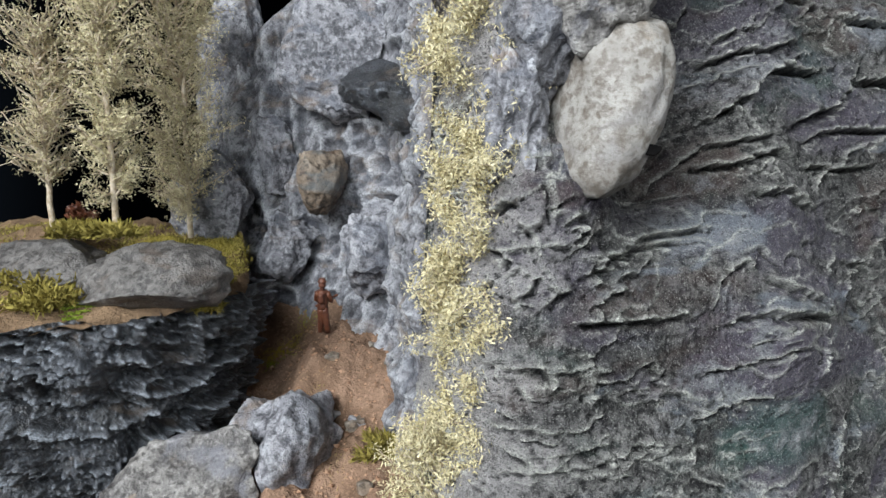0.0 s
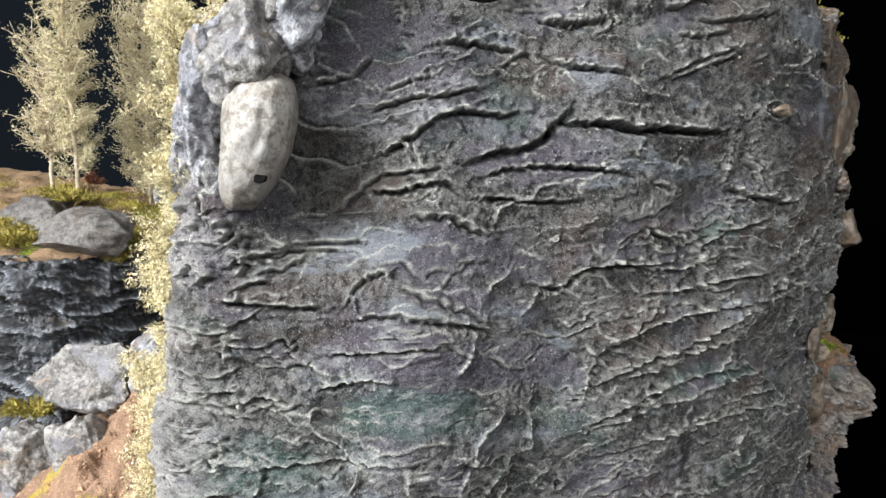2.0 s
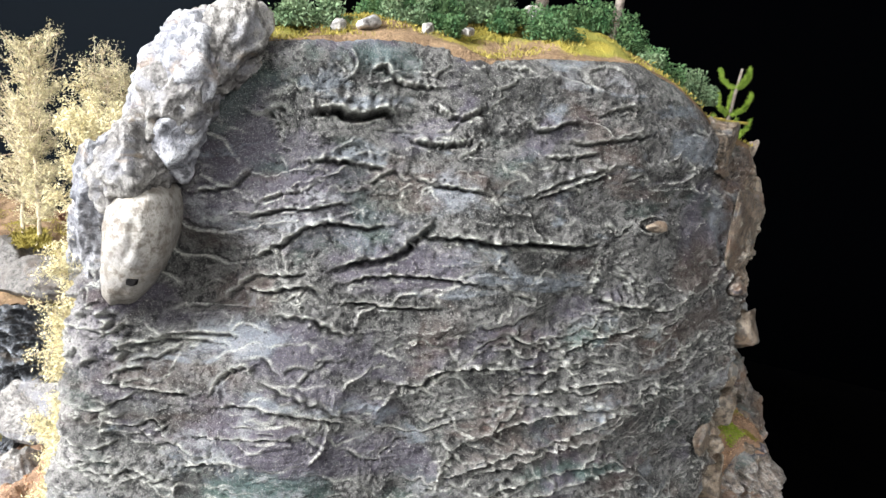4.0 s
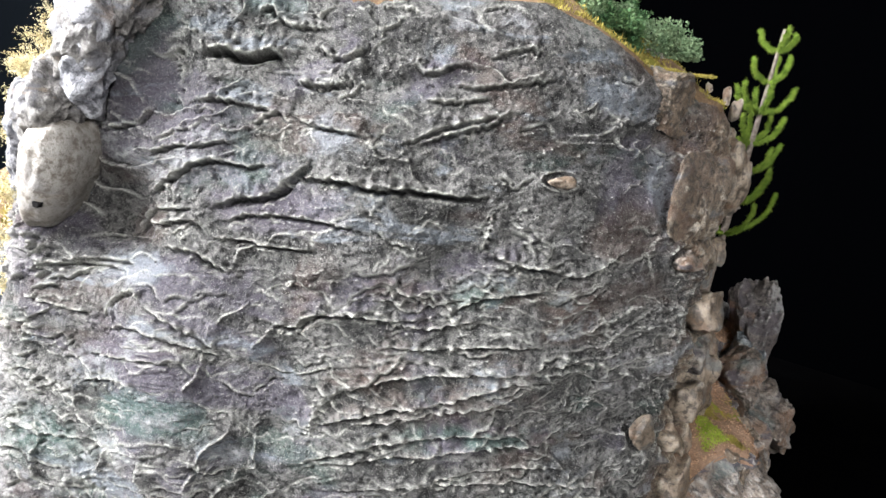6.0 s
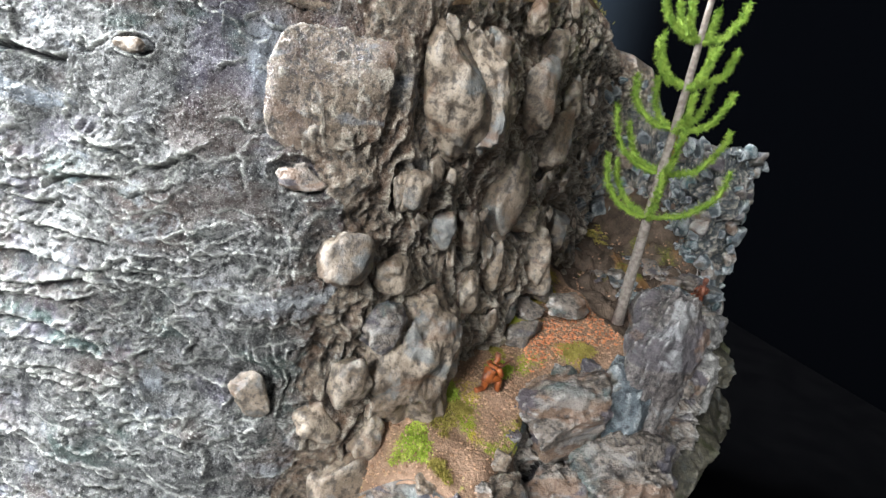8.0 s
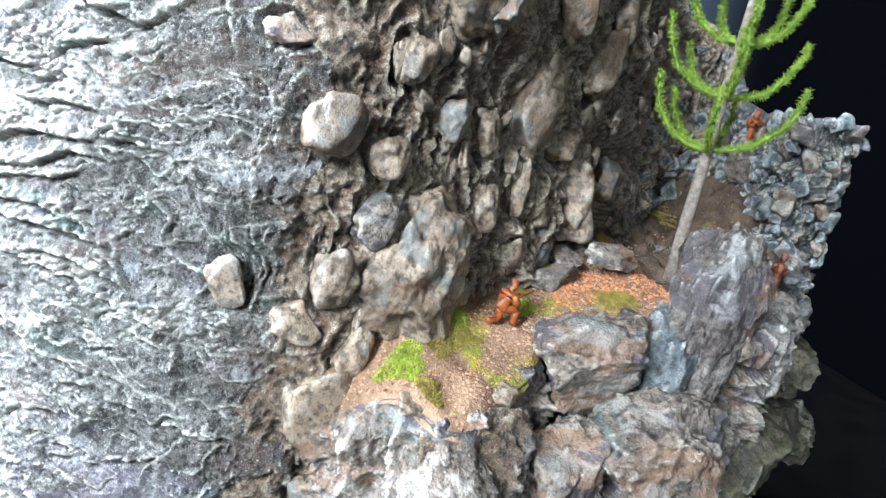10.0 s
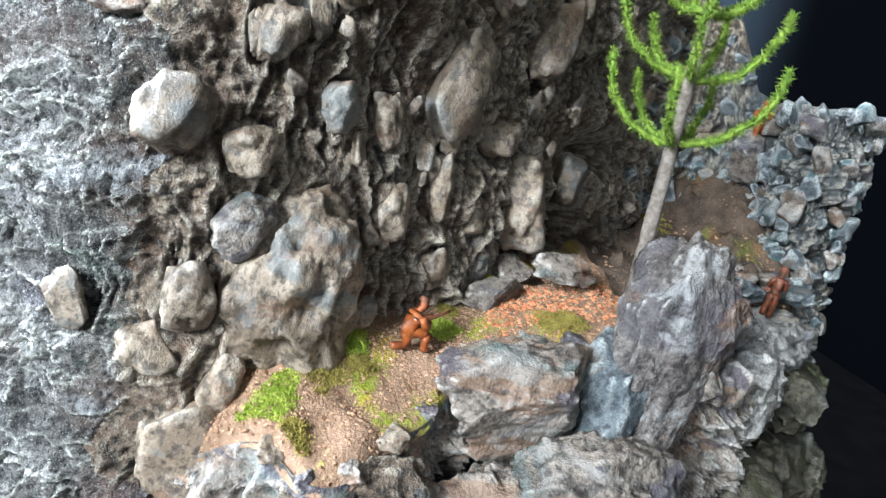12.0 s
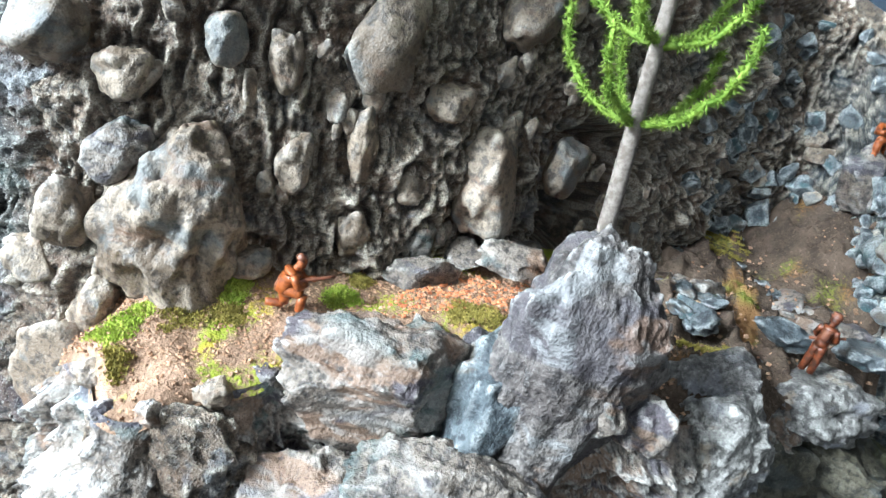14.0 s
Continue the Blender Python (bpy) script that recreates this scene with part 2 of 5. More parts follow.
M_BLUE = rock_material("blue_grey_shard", (0.066, 0.080, 0.090), (0.150, 0.168, 0.178), (0.020, 0.024, 0.030), (0.46, 0.48, 0.48),
                       (((0.19, 0.15, 0.11), 40, 0.54, 0.64, 0.65), ((0.05, 0.11, 0.12), 30, 0.54, 0.62, 0.7)), 0.58, 0.8, 1000, 0.8, 0.5, (0.515, 0.57), 0.45, 0.05, (0.12, 0.1))
M_INNER = rock_material("violet_grey_rock", (0.20, 0.20, 0.22), (0.36, 0.355, 0.38), (0.045, 0.045, 0.052), (0.66, 0.67, 0.70),
                        (((0.26, 0.20, 0.155), 40, 0.54, 0.66, 0.7), ((0.13, 0.14, 0.17), 50, 0.52, 0.64, 0.6)), 0.5, 0.9, 900, 0.75, 0.25, (0.515, 0.58), 0.5, 0.0, (0.25, 0.12))
M_SHOULDER = rock_material("pale_grey_limestone", (0.155, 0.145, 0.14), (0.30, 0.285, 0.265), (0.045, 0.040, 0.038), (0.78, 0.75, 0.71),
                           (((0.21, 0.21, 0.235), 45, 0.52, 0.64, 0.75), ((0.33, 0.25, 0.17), 50, 0.58, 0.68, 0.6)), 0.5, 0.8, 800, 0.6, 0.2, (0.52, 0.59), 0.5, 0.0, (0.25, 0.1))
M_DARK = rock_material("dark_rock", (0.014, 0.0145, 0.016), (0.040, 0.044, 0.054), (0.009, 0.009, 0.010), (0.46, 0.50, 0.56),
                       (((0.09, 0.065, 0.045), 45, 0.56, 0.68, 0.6),), 0.45, 0.9, 1000, 0.65, 0.0, (0.53, 0.60), 0.6, 0.3, (0.12, 0.1))
M_PALE = rock_material("pale_limestone", (0.27, 0.25, 0.225), (0.38, 0.36, 0.33), (0.15, 0.125, 0.10), (0.62, 0.595, 0.55),
                       (((0.30, 0.29, 0.29), 45, 0.56, 0.70, 0.5), ((0.36, 0.28, 0.20), 50, 0.60, 0.72, 0.5)), 0.5, 0.4, 800, 0.4, 0.0, (0.53, 0.60), 0.5, 0.0, (0.1, 0.03))
M_EARTH = earth_material("sifted_earth", (0.20, 0.125, 0.080), (0.31, 0.200, 0.135), ((0.26, 0.30, 0.03), (0.40, 0.30, 0.045)))
# darker copy of the earth, with the recess shade in its colour
M_GULLY = earth_material("shaded_gully_soil", (0.062, 0.044, 0.032), (0.125, 0.090, 0.066), ((0.17, 0.18, 0.03), (0.22, 0.12, 0.05)))
M_TURF = earth_material("dry_turf", (0.15, 0.098, 0.058), (0.25, 0.168, 0.10), ((0.28, 0.23, 0.04), (0.20, 0.19, 0.04)))
M_FOAM = plain_material("cream_foliage", (0.60, 0.52, 0.29), (0.76, 0.69, 0.46), 250, 0.85, 0.2, 0.2, 0.5)
M_FOAM_GREY = plain_material("dry_grey_foliage", (0.52, 0.46, 0.27), (0.72, 0.65, 0.43), 250, 0.85, 0.2, 0.2, 0.5)
M_TWIG = plain_material("pale_twig", (0.42, 0.33, 0.22), (0.62, 0.54, 0.42), 400, 0.8, 0.3)
M_BARK = plain_material("grey_bark", (0.19, 0.155, 0.13), (0.33, 0.285, 0.25), 500, 0.85, 0.8)
M_NEEDLE = plain_material("bright_green_needles", (0.12, 0.20, 0.022), (0.22, 0.31, 0.045), 300, 0.7, 0.2, 0.3, 0.5)
M_BUSH = plain_material("dark_green_foliage", (0.03, 0.085, 0.03), (0.10, 0.17, 0.07), 200, 0.8, 0.2, 0.3, 0.6)
M_BUSH_PALE = plain_material("grey_green_foliage", (0.09, 0.15, 0.075), (0.20, 0.27, 0.15), 200, 0.8, 0.2, 0.3, 0.6)
M_GRASS = plain_material("olive_grass", (0.20, 0.165, 0.035), (0.33, 0.275, 0.07), 200, 0.85, 0.2, 0.2, 0.5)
M_GREEN = plain_material("fresh_green_moss", (0.24, 0.32, 0.035), (0.38, 0.44, 0.07), 200, 0.85, 0.2, 0.2, 0.5)
M_GRAVEL = plain_material("reddish_gravel", (0.30, 0.17, 0.10), (0.44, 0.28, 0.18), 300, 0.85, 0.3, 0.3, 0.7)
M_RUST = plain_material("rust_red_grit", (0.42, 0.14, 0.06), (0.55, 0.24, 0.11), 300, 0.85, 0.3, 0.3, 0.7)
M_FIG_ORANGE = plain_material("orange_painted_metal", (0.14, 0.036, 0.010), (0.34, 0.092, 0.020), 400, 0.4, 0.2, 0.5)
M_FIG_BROWN = plain_material("rust_brown_painted_metal", (0.040, 0.014, 0.007), (0.15, 0.038, 0.012), 600, 0.4, 0.2, 0.5)
M_FIG_DARK = plain_material("dark_painted_metal", (0.10, 0.035, 0.02), (0.19, 0.07, 0.035), 400, 0.4, 0.2, 0.5)
M_BLACK = plain_material("pit_shade_black", (0.004, 0.004, 0.004), (0.008, 0.007, 0.007), 300, 0.8, 0.2, 0.1)
M_CLOTH = plain_material("black_backdrop_board", (0.010, 0.0125, 0.0155), (0.013, 0.016, 0.020), 8, 0.9, 0.0, 0.0)
cn, cl = M_CLOTH.node_tree.nodes, M_CLOTH.node_tree.links
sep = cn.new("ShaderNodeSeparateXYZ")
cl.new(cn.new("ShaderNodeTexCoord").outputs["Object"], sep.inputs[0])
# lit end painted blue-black, shaded end deep black: light falloff in the colour
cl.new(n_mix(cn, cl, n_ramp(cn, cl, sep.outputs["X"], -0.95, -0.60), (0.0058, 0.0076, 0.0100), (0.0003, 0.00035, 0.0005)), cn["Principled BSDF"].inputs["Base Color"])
M_WALL = plain_material("room_wall_paint", (0.065, 0.064, 0.062), (0.085, 0.084, 0.082), 3, 0.9, 0.1, 0.2)
M_BOUNCE = plain_material("bounce_wall_paint", (0.10, 0.10, 0.098), (0.13, 0.13, 0.127), 3, 0.9, 0.1, 0.2)
M_TABLE = plain_material("dark_table_cloth", (0.0010, 0.0010, 0.0012), (0.0014, 0.0014, 0.0016), 30, 1.0, 0.1, 0.0)


# ---- building helpers ----
def thing(name, label, category, at=(0, 0, 0), group="", kind=""):
    ob = new(name)
    ob.location = at
    ob.empty_display_size = 0.01
    return tagged(ob, label, category, group, kind)


def mesh_from(name, verts, faces, smooth=True, attrs=None):
    me = bpy.data.meshes.new(name)
    me.from_pydata(np.asarray(verts).tolist(), [], faces.tolist() if isinstance(faces, np.ndarray) else faces)
    if smooth:
        me.polygons.foreach_set("use_smooth", np.ones(len(me.polygons), bool))
    for key, val in (attrs or {}).items():
        a = me.attributes.new(key, "FLOAT", "POINT")
        a.data.foreach_set("value", np.asarray(val, np.float32).ravel())
    me.update()
    return me


def part(name, me, mat, parent, label=""):
    ob = new(name, me)
    if not me.materials:
        me.materials.append(mat)
    if parent is not None:
        ob.parent = parent
        ob.matrix_parent_inverse = Matrix.Translation(parent.matrix_basis.translation).inverted()
    return tagged(ob, label)


def grid_faces(n, m):
    i = np.arange(n * m).reshape(n, m)
    return np.stack([i[:-1, :-1], i[1:, :-1], i[1:, 1:], i[:-1, 1:]], -1).reshape(-1, 4)


def curve_points(pts, n):
    """A smooth line through the points, n places evenly along it."""
    P = np.array(pts, float)
    Q = np.vstack([2 * P[0] - P[1], P, 2 * P[-1] - P[-2]])
    t = np.linspace(0, 1, 24, endpoint=False)[:, None]
    out = []
    for a, b, c, d in zip(Q[:-3], Q[1:-2], Q[2:-1], Q[3:]):
        out.append(0.5 * (2 * b + (c - a) * t + (2 * a - 5 * b + 4 * c - d) * t * t + (3 * b - a - 3 * c + d) * t ** 3))
    C = np.vstack(out + [P[-1:]])
    D = np.r_[0, np.cumsum(np.linalg.norm(np.diff(C[:, :2], axis=0), axis=1))]
    if n is None:
        return C, D
    u = np.linspace(0, D[-1], n)
    return np.stack([np.interp(u, D, C[:, k]) for k in range(C.shape[1])], -1)


def surface_normals(P):
    du, dv = np.gradient(P, axis=0), np.gradient(P, axis=1)
    n = np.cross(du, dv)
    return n / (np.linalg.norm(n, axis=-1, keepdims=True) + 1e-12)


def blur(a, r):
    for ax in (0, 1):
        k = np.exp(-np.linspace(-2, 2, 2 * r + 1) ** 2)
        k /= k.sum()
        pad = np.pad(a, [(r, r) if i == ax else (0, 0) for i in (0, 1)], mode="edge")
        a = np.apply_along_axis(lambda v: np.convolve(v, k, mode="valid"), ax, pad)
    return a


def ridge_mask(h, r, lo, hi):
    """Where the relief stands up over (pale paint) and lies under (dark washes and painted shade) its surroundings."""
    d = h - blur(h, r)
    return {"ridge": np.clip((d - lo) / (hi - lo), 0, 1), "wash_shade": np.clip((-d - lo * 2) / (hi - lo), 0, 1)}


rng = np.random.default_rng(7)


def rock_mesh(name, size, seed, detail=4, rough=0.10, cuts=7, blocky=2.6, fine=0.03, ridges=0.0):
    """A broken stone: a rounded block with flat breaks and uneven skin."""
    bm = bmesh.new()
    bmesh.ops.create_icosphere(bm, subdivisions=detail, radius=1.0)
    v = np.array([p.co[:] for p in bm.verts])
    f = [[p.index for p in q.verts] for q in bm.faces]
    bm.free()
    r = np.random.default_rng(seed)
    v /= (np.abs(v) ** blocky).sum(1, keepdims=True) ** (1 / blocky)
    for _ in range(cuts):
        n = r.normal(size=3)
        n /= np.linalg.norm(n)
        d = r.uniform(0.55, 0.85)
        over = v @ n - d
        v -= np.where(over > 0, over * 0.94, 0)[:, None] * n
    o = r.uniform(-50, 50, 3)
    nr = v / np.linalg.norm(v, axis=1, keepdims=True)
    k = 1 + rough * fbm(v[:, 0] * 1.3 + o[0], v[:, 1] * 1.3 + o[1], v[:, 2] * 1.3 + o[2], 3, seed) + fine * fbm(v[:, 0] * 5 + o[0], v[:, 1] * 5 + o[1], v[:, 2] * 5 + o[2], 4, seed + 5, 0.6)
    if ridges:
        k += ridges * ridged(v[:, 0] * 1.8 + o[1], v[:, 1] * 1.8 + o[2], v[:, 2] * 1.8 + o[0], 5, seed + 9, 0.6)
        ax = r.normal(size=3)
        ax /= np.linalg.norm(ax)
        run = v @ ax
        w = v + 2.5 * run[:, None] * ax
        k += .5 * ridges * ridged(w[:, 0] * .9 + o[2], w[:, 1] * .9 + o[0], w[:, 2] * .9 + o[1], 4, seed + 13, 0.6)
    v = v * k[:, None] * (np.array(size) / 2)
    return mesh_from(name, v, f, True)


def boulder(name, at, size, turn, seed, mat, label, detail=5, group="", category="boulder", **kw):
    ob = new(name, rock_mesh(name, size, seed, detail, **kw))
    ob.data.materials.append(mat)
    ob.matrix_basis = pose(*at, *turn)
    return tagged(ob, label, category, group)


def scatter_mesh(name, places, sizes, seed, squash=0.7):
    """Many small crumbs as one mesh, each an eight-cornered chip."""
    r = np.random.default_rng(seed)
    base = np.array([(1, 0, 0), (-1, 0, 0), (0, 1, 0), (0, -1, 0), (0, 0, 1), (0, 0, -1)], float)
    tri = np.array([(0, 2, 4), (2, 1, 4), (1, 3, 4), (3, 0, 4), (2, 0, 5), (1, 2, 5), (3, 1, 5), (0, 3, 5)])
    vs, fs = [], []
    for k, (p, s) in enumerate(zip(places, sizes)):
        q = Euler(r.uniform(0, 6.28, 3)).to_matrix()
        b = (base * r.uniform(0.6, 1.3, (6, 1))) @ np.array(q).T * s
        b[:, 2] *= squash
        vs.append(b + p)
        fs.append(tri + 6 * k)
    return mesh_from(name, np.vstack(vs), np.vstack(fs), False)


def tuft_mesh(name, places, ways, lengths, widths):
    """Blades: one narrow bent leaf of two triangles pairs at each place."""
    P, W = np.asarray(places, float), np.asarray(ways, float)
    L, B = np.asarray(lengths, float)[:, None], np.asarray(widths, float)[:, None]
    W = W / (np.linalg.norm(W, axis=1, keepdims=True) + 1e-9)
    side = np.cross(W, rng.normal(size=W.shape))
    side /= np.linalg.norm(side, axis=1, keepdims=True) + 1e-9
    bend = np.cross(side, W) * L * 0.25
    v = np.stack([P - side * B, P + side * B, P + W * L * 0.55 + side * B * 0.8 + bend * 0.3, P + W * L * 0.55 - side * B * 0.8 + bend * 0.3, P + W * L + bend], 1).reshape(-1, 3)
    k = 5 * np.arange(len(P))[:, None]
    faces = np.hstack([k + np.array([0, 1, 2]), k + np.array([0, 2, 3]), k + np.array([3, 2, 4])]).reshape(-1, 3)
    return mesh_from(name, v, faces, False)


def tube(points, radii, sides=7):
    """Verts and faces of a bent tapering rod."""
    P, R = np.asarray(points, float), np.asarray(radii, float)
    d = np.gradient(P, axis=0)
    d /= np.linalg.norm(d, axis=1, keepdims=True) + 1e-12
    up = np.where(np.abs(d[:, 2:3]) > 0.9, [[1.0, 0, 0]], [[0, 0, 1.0]])
    a = np.cross(d, up)
    a /= np.linalg.norm(a, axis=1, keepdims=True)
    b = np.cross(d, a)
    ang = np.linspace(0, 2 * np.pi, sides, endpoint=False)
    v = P[:, None] + R[:, None, None] * (np.cos(ang)[None, :, None] * a[:, None] + np.sin(ang)[None, :, None] * b[:, None])
    n = len(P)
    f = []
    for i in range(n - 1):
        for j in range(sides):
            k = (j + 1) % sides
            f.append([i * sides + j, i * sides + k, (i + 1) * sides + k, (i + 1) * sides + j])
    f.append(list(range(sides))[::-1])
    f.append([(n - 1) * sides + j for j in range(sides)])
    return v.reshape(-1, 3), f


def join_tubes(name, rods, smooth=True):
    vs, fs, k = [], [], 0
    for v, f in rods:
        vs.append(v)
        fs += [[i + k for i in q] for q in f]
        k += len(v)
    return mesh_from(name, np.vstack(vs), fs, smooth)

# ---- the room ----
def box_mesh(name, lo, hi):
    x0, y0, z0 = lo
    x1, y1, z1 = hi
    v = [(x0, y0, z0), (x1, y0, z0), (x1, y1, z0), (x0, y1, z0), (x0, y0, z1), (x1, y0, z1), (x1, y1, z1), (x0, y1, z1)]
    return mesh_from(name, v, [[0, 3, 2, 1], [4, 5, 6, 7], [0, 1, 5, 4], [1, 2, 6, 5], [2, 3, 7, 6], [3, 0, 4, 7]], False)


def setting(name, lo, hi, mat, label, category):
    return tagged(part(name, box_mesh(name, lo, hi), mat, None), label, category, "", "structure")


setting("floor", (-2.2, -1.7, -0.80), (2.2, 1.7, -0.75), M_WALL, "grey room floor under the table", "floor")
setting("ceiling", (-2.2, -1.7, 1.85), (2.2, 1.7, 1.90), M_WALL, "plain pale ceiling", "ceiling")
setting("wall_left", (-2.25, -1.7, -0.75), (-2.2, 1.7, 1.85), M_WALL, "plain grey room wall", "wall")
# unseen wall, made lighter so that it bounces fill onto the front face
setting("wall_right", (2.2, -1.7, -0.75), (2.25, 1.7, 1.85), M_BOUNCE, "unseen room wall, lighter to bounce fill light", "wall")
setting("wall_back", (-2.2, -1.75, -0.75), (2.2, -1.7, 1.85), M_WALL, "plain grey room wall", "wall")
setting("wall_far", (-2.2, 1.65, -0.75), (2.2, 1.7, 1.85), M_WALL, "plain grey room wall behind the black cloth", "wall")
setting("table_top", (-1.0, -0.12, -0.04), (0.82, 1.1, 0.0), M_TABLE, "table covered with black cloth", "table")

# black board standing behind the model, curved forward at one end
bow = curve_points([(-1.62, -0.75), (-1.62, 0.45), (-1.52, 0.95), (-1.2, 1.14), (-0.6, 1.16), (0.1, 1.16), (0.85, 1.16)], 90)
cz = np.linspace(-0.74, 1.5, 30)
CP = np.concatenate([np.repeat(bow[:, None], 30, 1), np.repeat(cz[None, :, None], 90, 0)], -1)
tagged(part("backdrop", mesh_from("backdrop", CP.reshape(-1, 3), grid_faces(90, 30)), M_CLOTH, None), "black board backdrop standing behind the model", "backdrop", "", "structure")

# ---- the cliff: one line in plan, from the ravine round the two faces to the far outcrop ----
PLAN = [(-.22, .345), (-.14, .335), (-.09, .325), (-.045, .316), (-.022, .295), (-.012, .250), (-.006, .205), (.004, .176), (.016, .163),
        (.030, .163), (.050, .174), (.071, .187), (.093, .194), (.111, .207), (.129, .220), (.158, .235), (.186, .256), (.208, .273),
        (.225, .291), (.240, .311), (.252, .333), (.259, .353), (.256, .370), (.243, .400), (.218, .438), (.195, .463), (.176, .490),
        (.140, .525), (.095, .560), (.065, .590), (.070, .625), (.095, .636), (.132, .633), (.143, .637), (.143, .651), (.133, .666), (.09, .692)]
LINE, RUN = curve_points(PLAN, None)
LEAN_S, LEAN_V = (0, .332, .364, .65, .689, 1.25), (.05, .05, .13, .13, .02, .02)


def base_at(s):
    return np.stack([np.interp(s, RUN, LINE[:, 0]), np.interp(s, RUN, LINE[:, 1])], -1)


def out_at(s):
    d = base_at(np.asarray(s) + .004) - base_at(np.asarray(s) - .004)
    d /= np.linalg.norm(d, axis=-1, keepdims=True) + 1e-12
    return np.stack([d[..., 1], -d[..., 0]], -1)


def swell(s, z):
    """How far the face bellies out or falls back from its plain lean."""
    low, high = np.clip((.288 - z) / .040, 0, 1), np.clip((z - .265) / .02, 0, 1)
    out = .009 * np.exp(-((s - .430) / .055) ** 2) * low
    out = out - .007 * np.clip((s - .540) / .045, 0, 1) * np.clip((.690 - s) / .02, 0, 1) * np.clip((.250 - z) / .035, 0, 1)
    out = out + .004 * np.exp(-((s - .510) / .040) ** 2) * high * np.clip((.370 - z) / .03, 0, 1)
    out = out - .006 * np.exp(-((s - .660) / .020) ** 2) * np.clip((z - .310) / .03, 0, 1)
    return out - .010 * np.exp(-((s - .372) / .030) ** 2) * np.clip((z - .285) / .02, 0, 1)


def cliff_at(s, z, proud=0.0):
    """The place on the cliff at s metres along its line and height z, moved outward by proud."""
    s, z = np.asarray(s, float), np.asarray(z, float)
    p = base_at(s) + out_at(s) * (proud + swell(s, z) - np.interp(s, LEAN_S, LEAN_V) * (z - .27))[..., None]
    return np.concatenate([p, z[..., None]], -1)


TOP_S = (0, .074, .100, .122, .16, .20, .25, .30, .34, .364, .387, .41, .44, .48, .51, .545, .58, .605, .65, .70, .75, .82, .90, .96, 1.0, 1.015, 1.03, 1.05, 1.11, 1.14, 1.25)
TOP_Z = (.235, .245, .295, .345, .374, .382, .378, .352, .340, .345, .368, .387, .390, .395, .389, .393, .394, .387, .366, .360, .368, .375, .365, .358, .352, .345, .308, .300, .306, .296, .27)

cliff = thing("rock_cliff", "large painted plaster rock cliff of a miniature landscape", "rock cliff", (0.12, 0.30, 0.0))


def cliff_face(name, s0, s1, zlow, step, relief, mat, label, mask):
    n = int((s1 - s0) / step)
    s = np.linspace(s0, s1, n)
    top = np.interp(s, TOP_S, TOP_Z)
    m = int((top.max() - zlow) / step)
    S = np.repeat(s[:, None], m, 1)
    # rows follow the top edge only near it
    Z = zlow + (top[:, None] - zlow) * np.linspace(0, 1, m)[None]
    H = relief(S, Z)
    ends = np.clip(np.minimum(S - s0, s1 - S) / .003, 0, 1)
    # the two faces meet along a ragged line at the corner
    seam = .668 + .010 * fbm(Z * 45, 0 * Z, 2.0, 3, 205)
    H = H * np.clip((S - s0) / .003, 0, 1) if name == "side_face" else H * ends if name == "inner_face" else H * np.clip((s1 - S) / .003, 0, 1)
    if name == "side_face":
        H = H - .005 * np.clip((S - seam) / .006, 0, 1)
    if name == "front_face":
        H = H - .005 * np.clip((seam - S) / .006, 0, 1)
    # round the rim over
    edge = np.clip(1 - (top[:, None] - Z) / .010, 0, 1)
    P = cliff_at(S, Z)
    N = surface_normals(P)
    H = H * (1 - .8 * np.clip(1 - (top[:, None] - Z) / .014, 0, 1))
    P = P + N * (H - .005 * edge ** 2)[..., None]
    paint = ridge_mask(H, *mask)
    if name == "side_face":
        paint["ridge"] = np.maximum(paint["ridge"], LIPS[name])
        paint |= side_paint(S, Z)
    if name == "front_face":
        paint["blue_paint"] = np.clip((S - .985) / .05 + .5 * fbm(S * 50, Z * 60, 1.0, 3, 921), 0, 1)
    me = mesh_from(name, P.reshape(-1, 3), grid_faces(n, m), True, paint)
    return part(name, me, mat, cliff, label)


def side_paint(S, Z):
    """Where the coloured washes, and the light down the left edge, lie on the grey face."""
    ragged = .5 * fbm(S * 38, Z * 60, 2.0, 4, 911, .6)

    def spot(s0, z0, ws, wz):
        return np.exp(-((S - s0) / ws) ** 2 - ((Z - z0) / wz) ** 2)
    return {"brown_paint": np.clip((S - .640) / .05 + .45 * ragged + .6 * spot(.645, .335, .018, .02), 0, 1),
            "rust_paint": np.clip(1.1 * spot(.412, .292, .022, .010) + .9 * spot(.55, .235, .045, .02) + .8 * spot(.60, .27, .03, .012) + .7 * spot(.53, .275, .02, .01) + .7 * spot(.55, .365, .03, .012) + ragged - .15, 0, 1),
            "violet_paint": np.clip(1.2 * spot(.475, .303, .035, .012) + .7 * spot(.44, .345, .03, .015) + .6 * spot(.43, .235, .03, .02) + ragged - .2, 0, 1),
            "green_paint": np.clip(.9 * spot(.43, .215, .03, .010) + .9 * spot(.56, .215, .04, .010) + .7 * spot(.57, .275, .025, .008) + .6 * spot(.46, .385, .03, .008) + .7 * spot(.38, .195, .03, .012) + ragged - .25, 0, 1),
            # left edge: pale paint, with light from the left put into the colour
            "edge_paint_light": np.clip(1.25 * np.exp(-((S - .332) / .024) ** 2) + .6 * ragged, 0, 1),
            "chalk_paint": np.clip(1.0 * spot(.425, .274, .030, .007) + .8 * spot(.385, .255, .02, .012) + .6 * spot(.50, .335, .03, .010) + .6 * spot(.47, .355, .03, .006) + .5 * spot(.60, .20, .03, .01) + 1.1 * spot(.642, .325, .009, .022) + ragged - .2, 0, 1)}


LIPS = {}


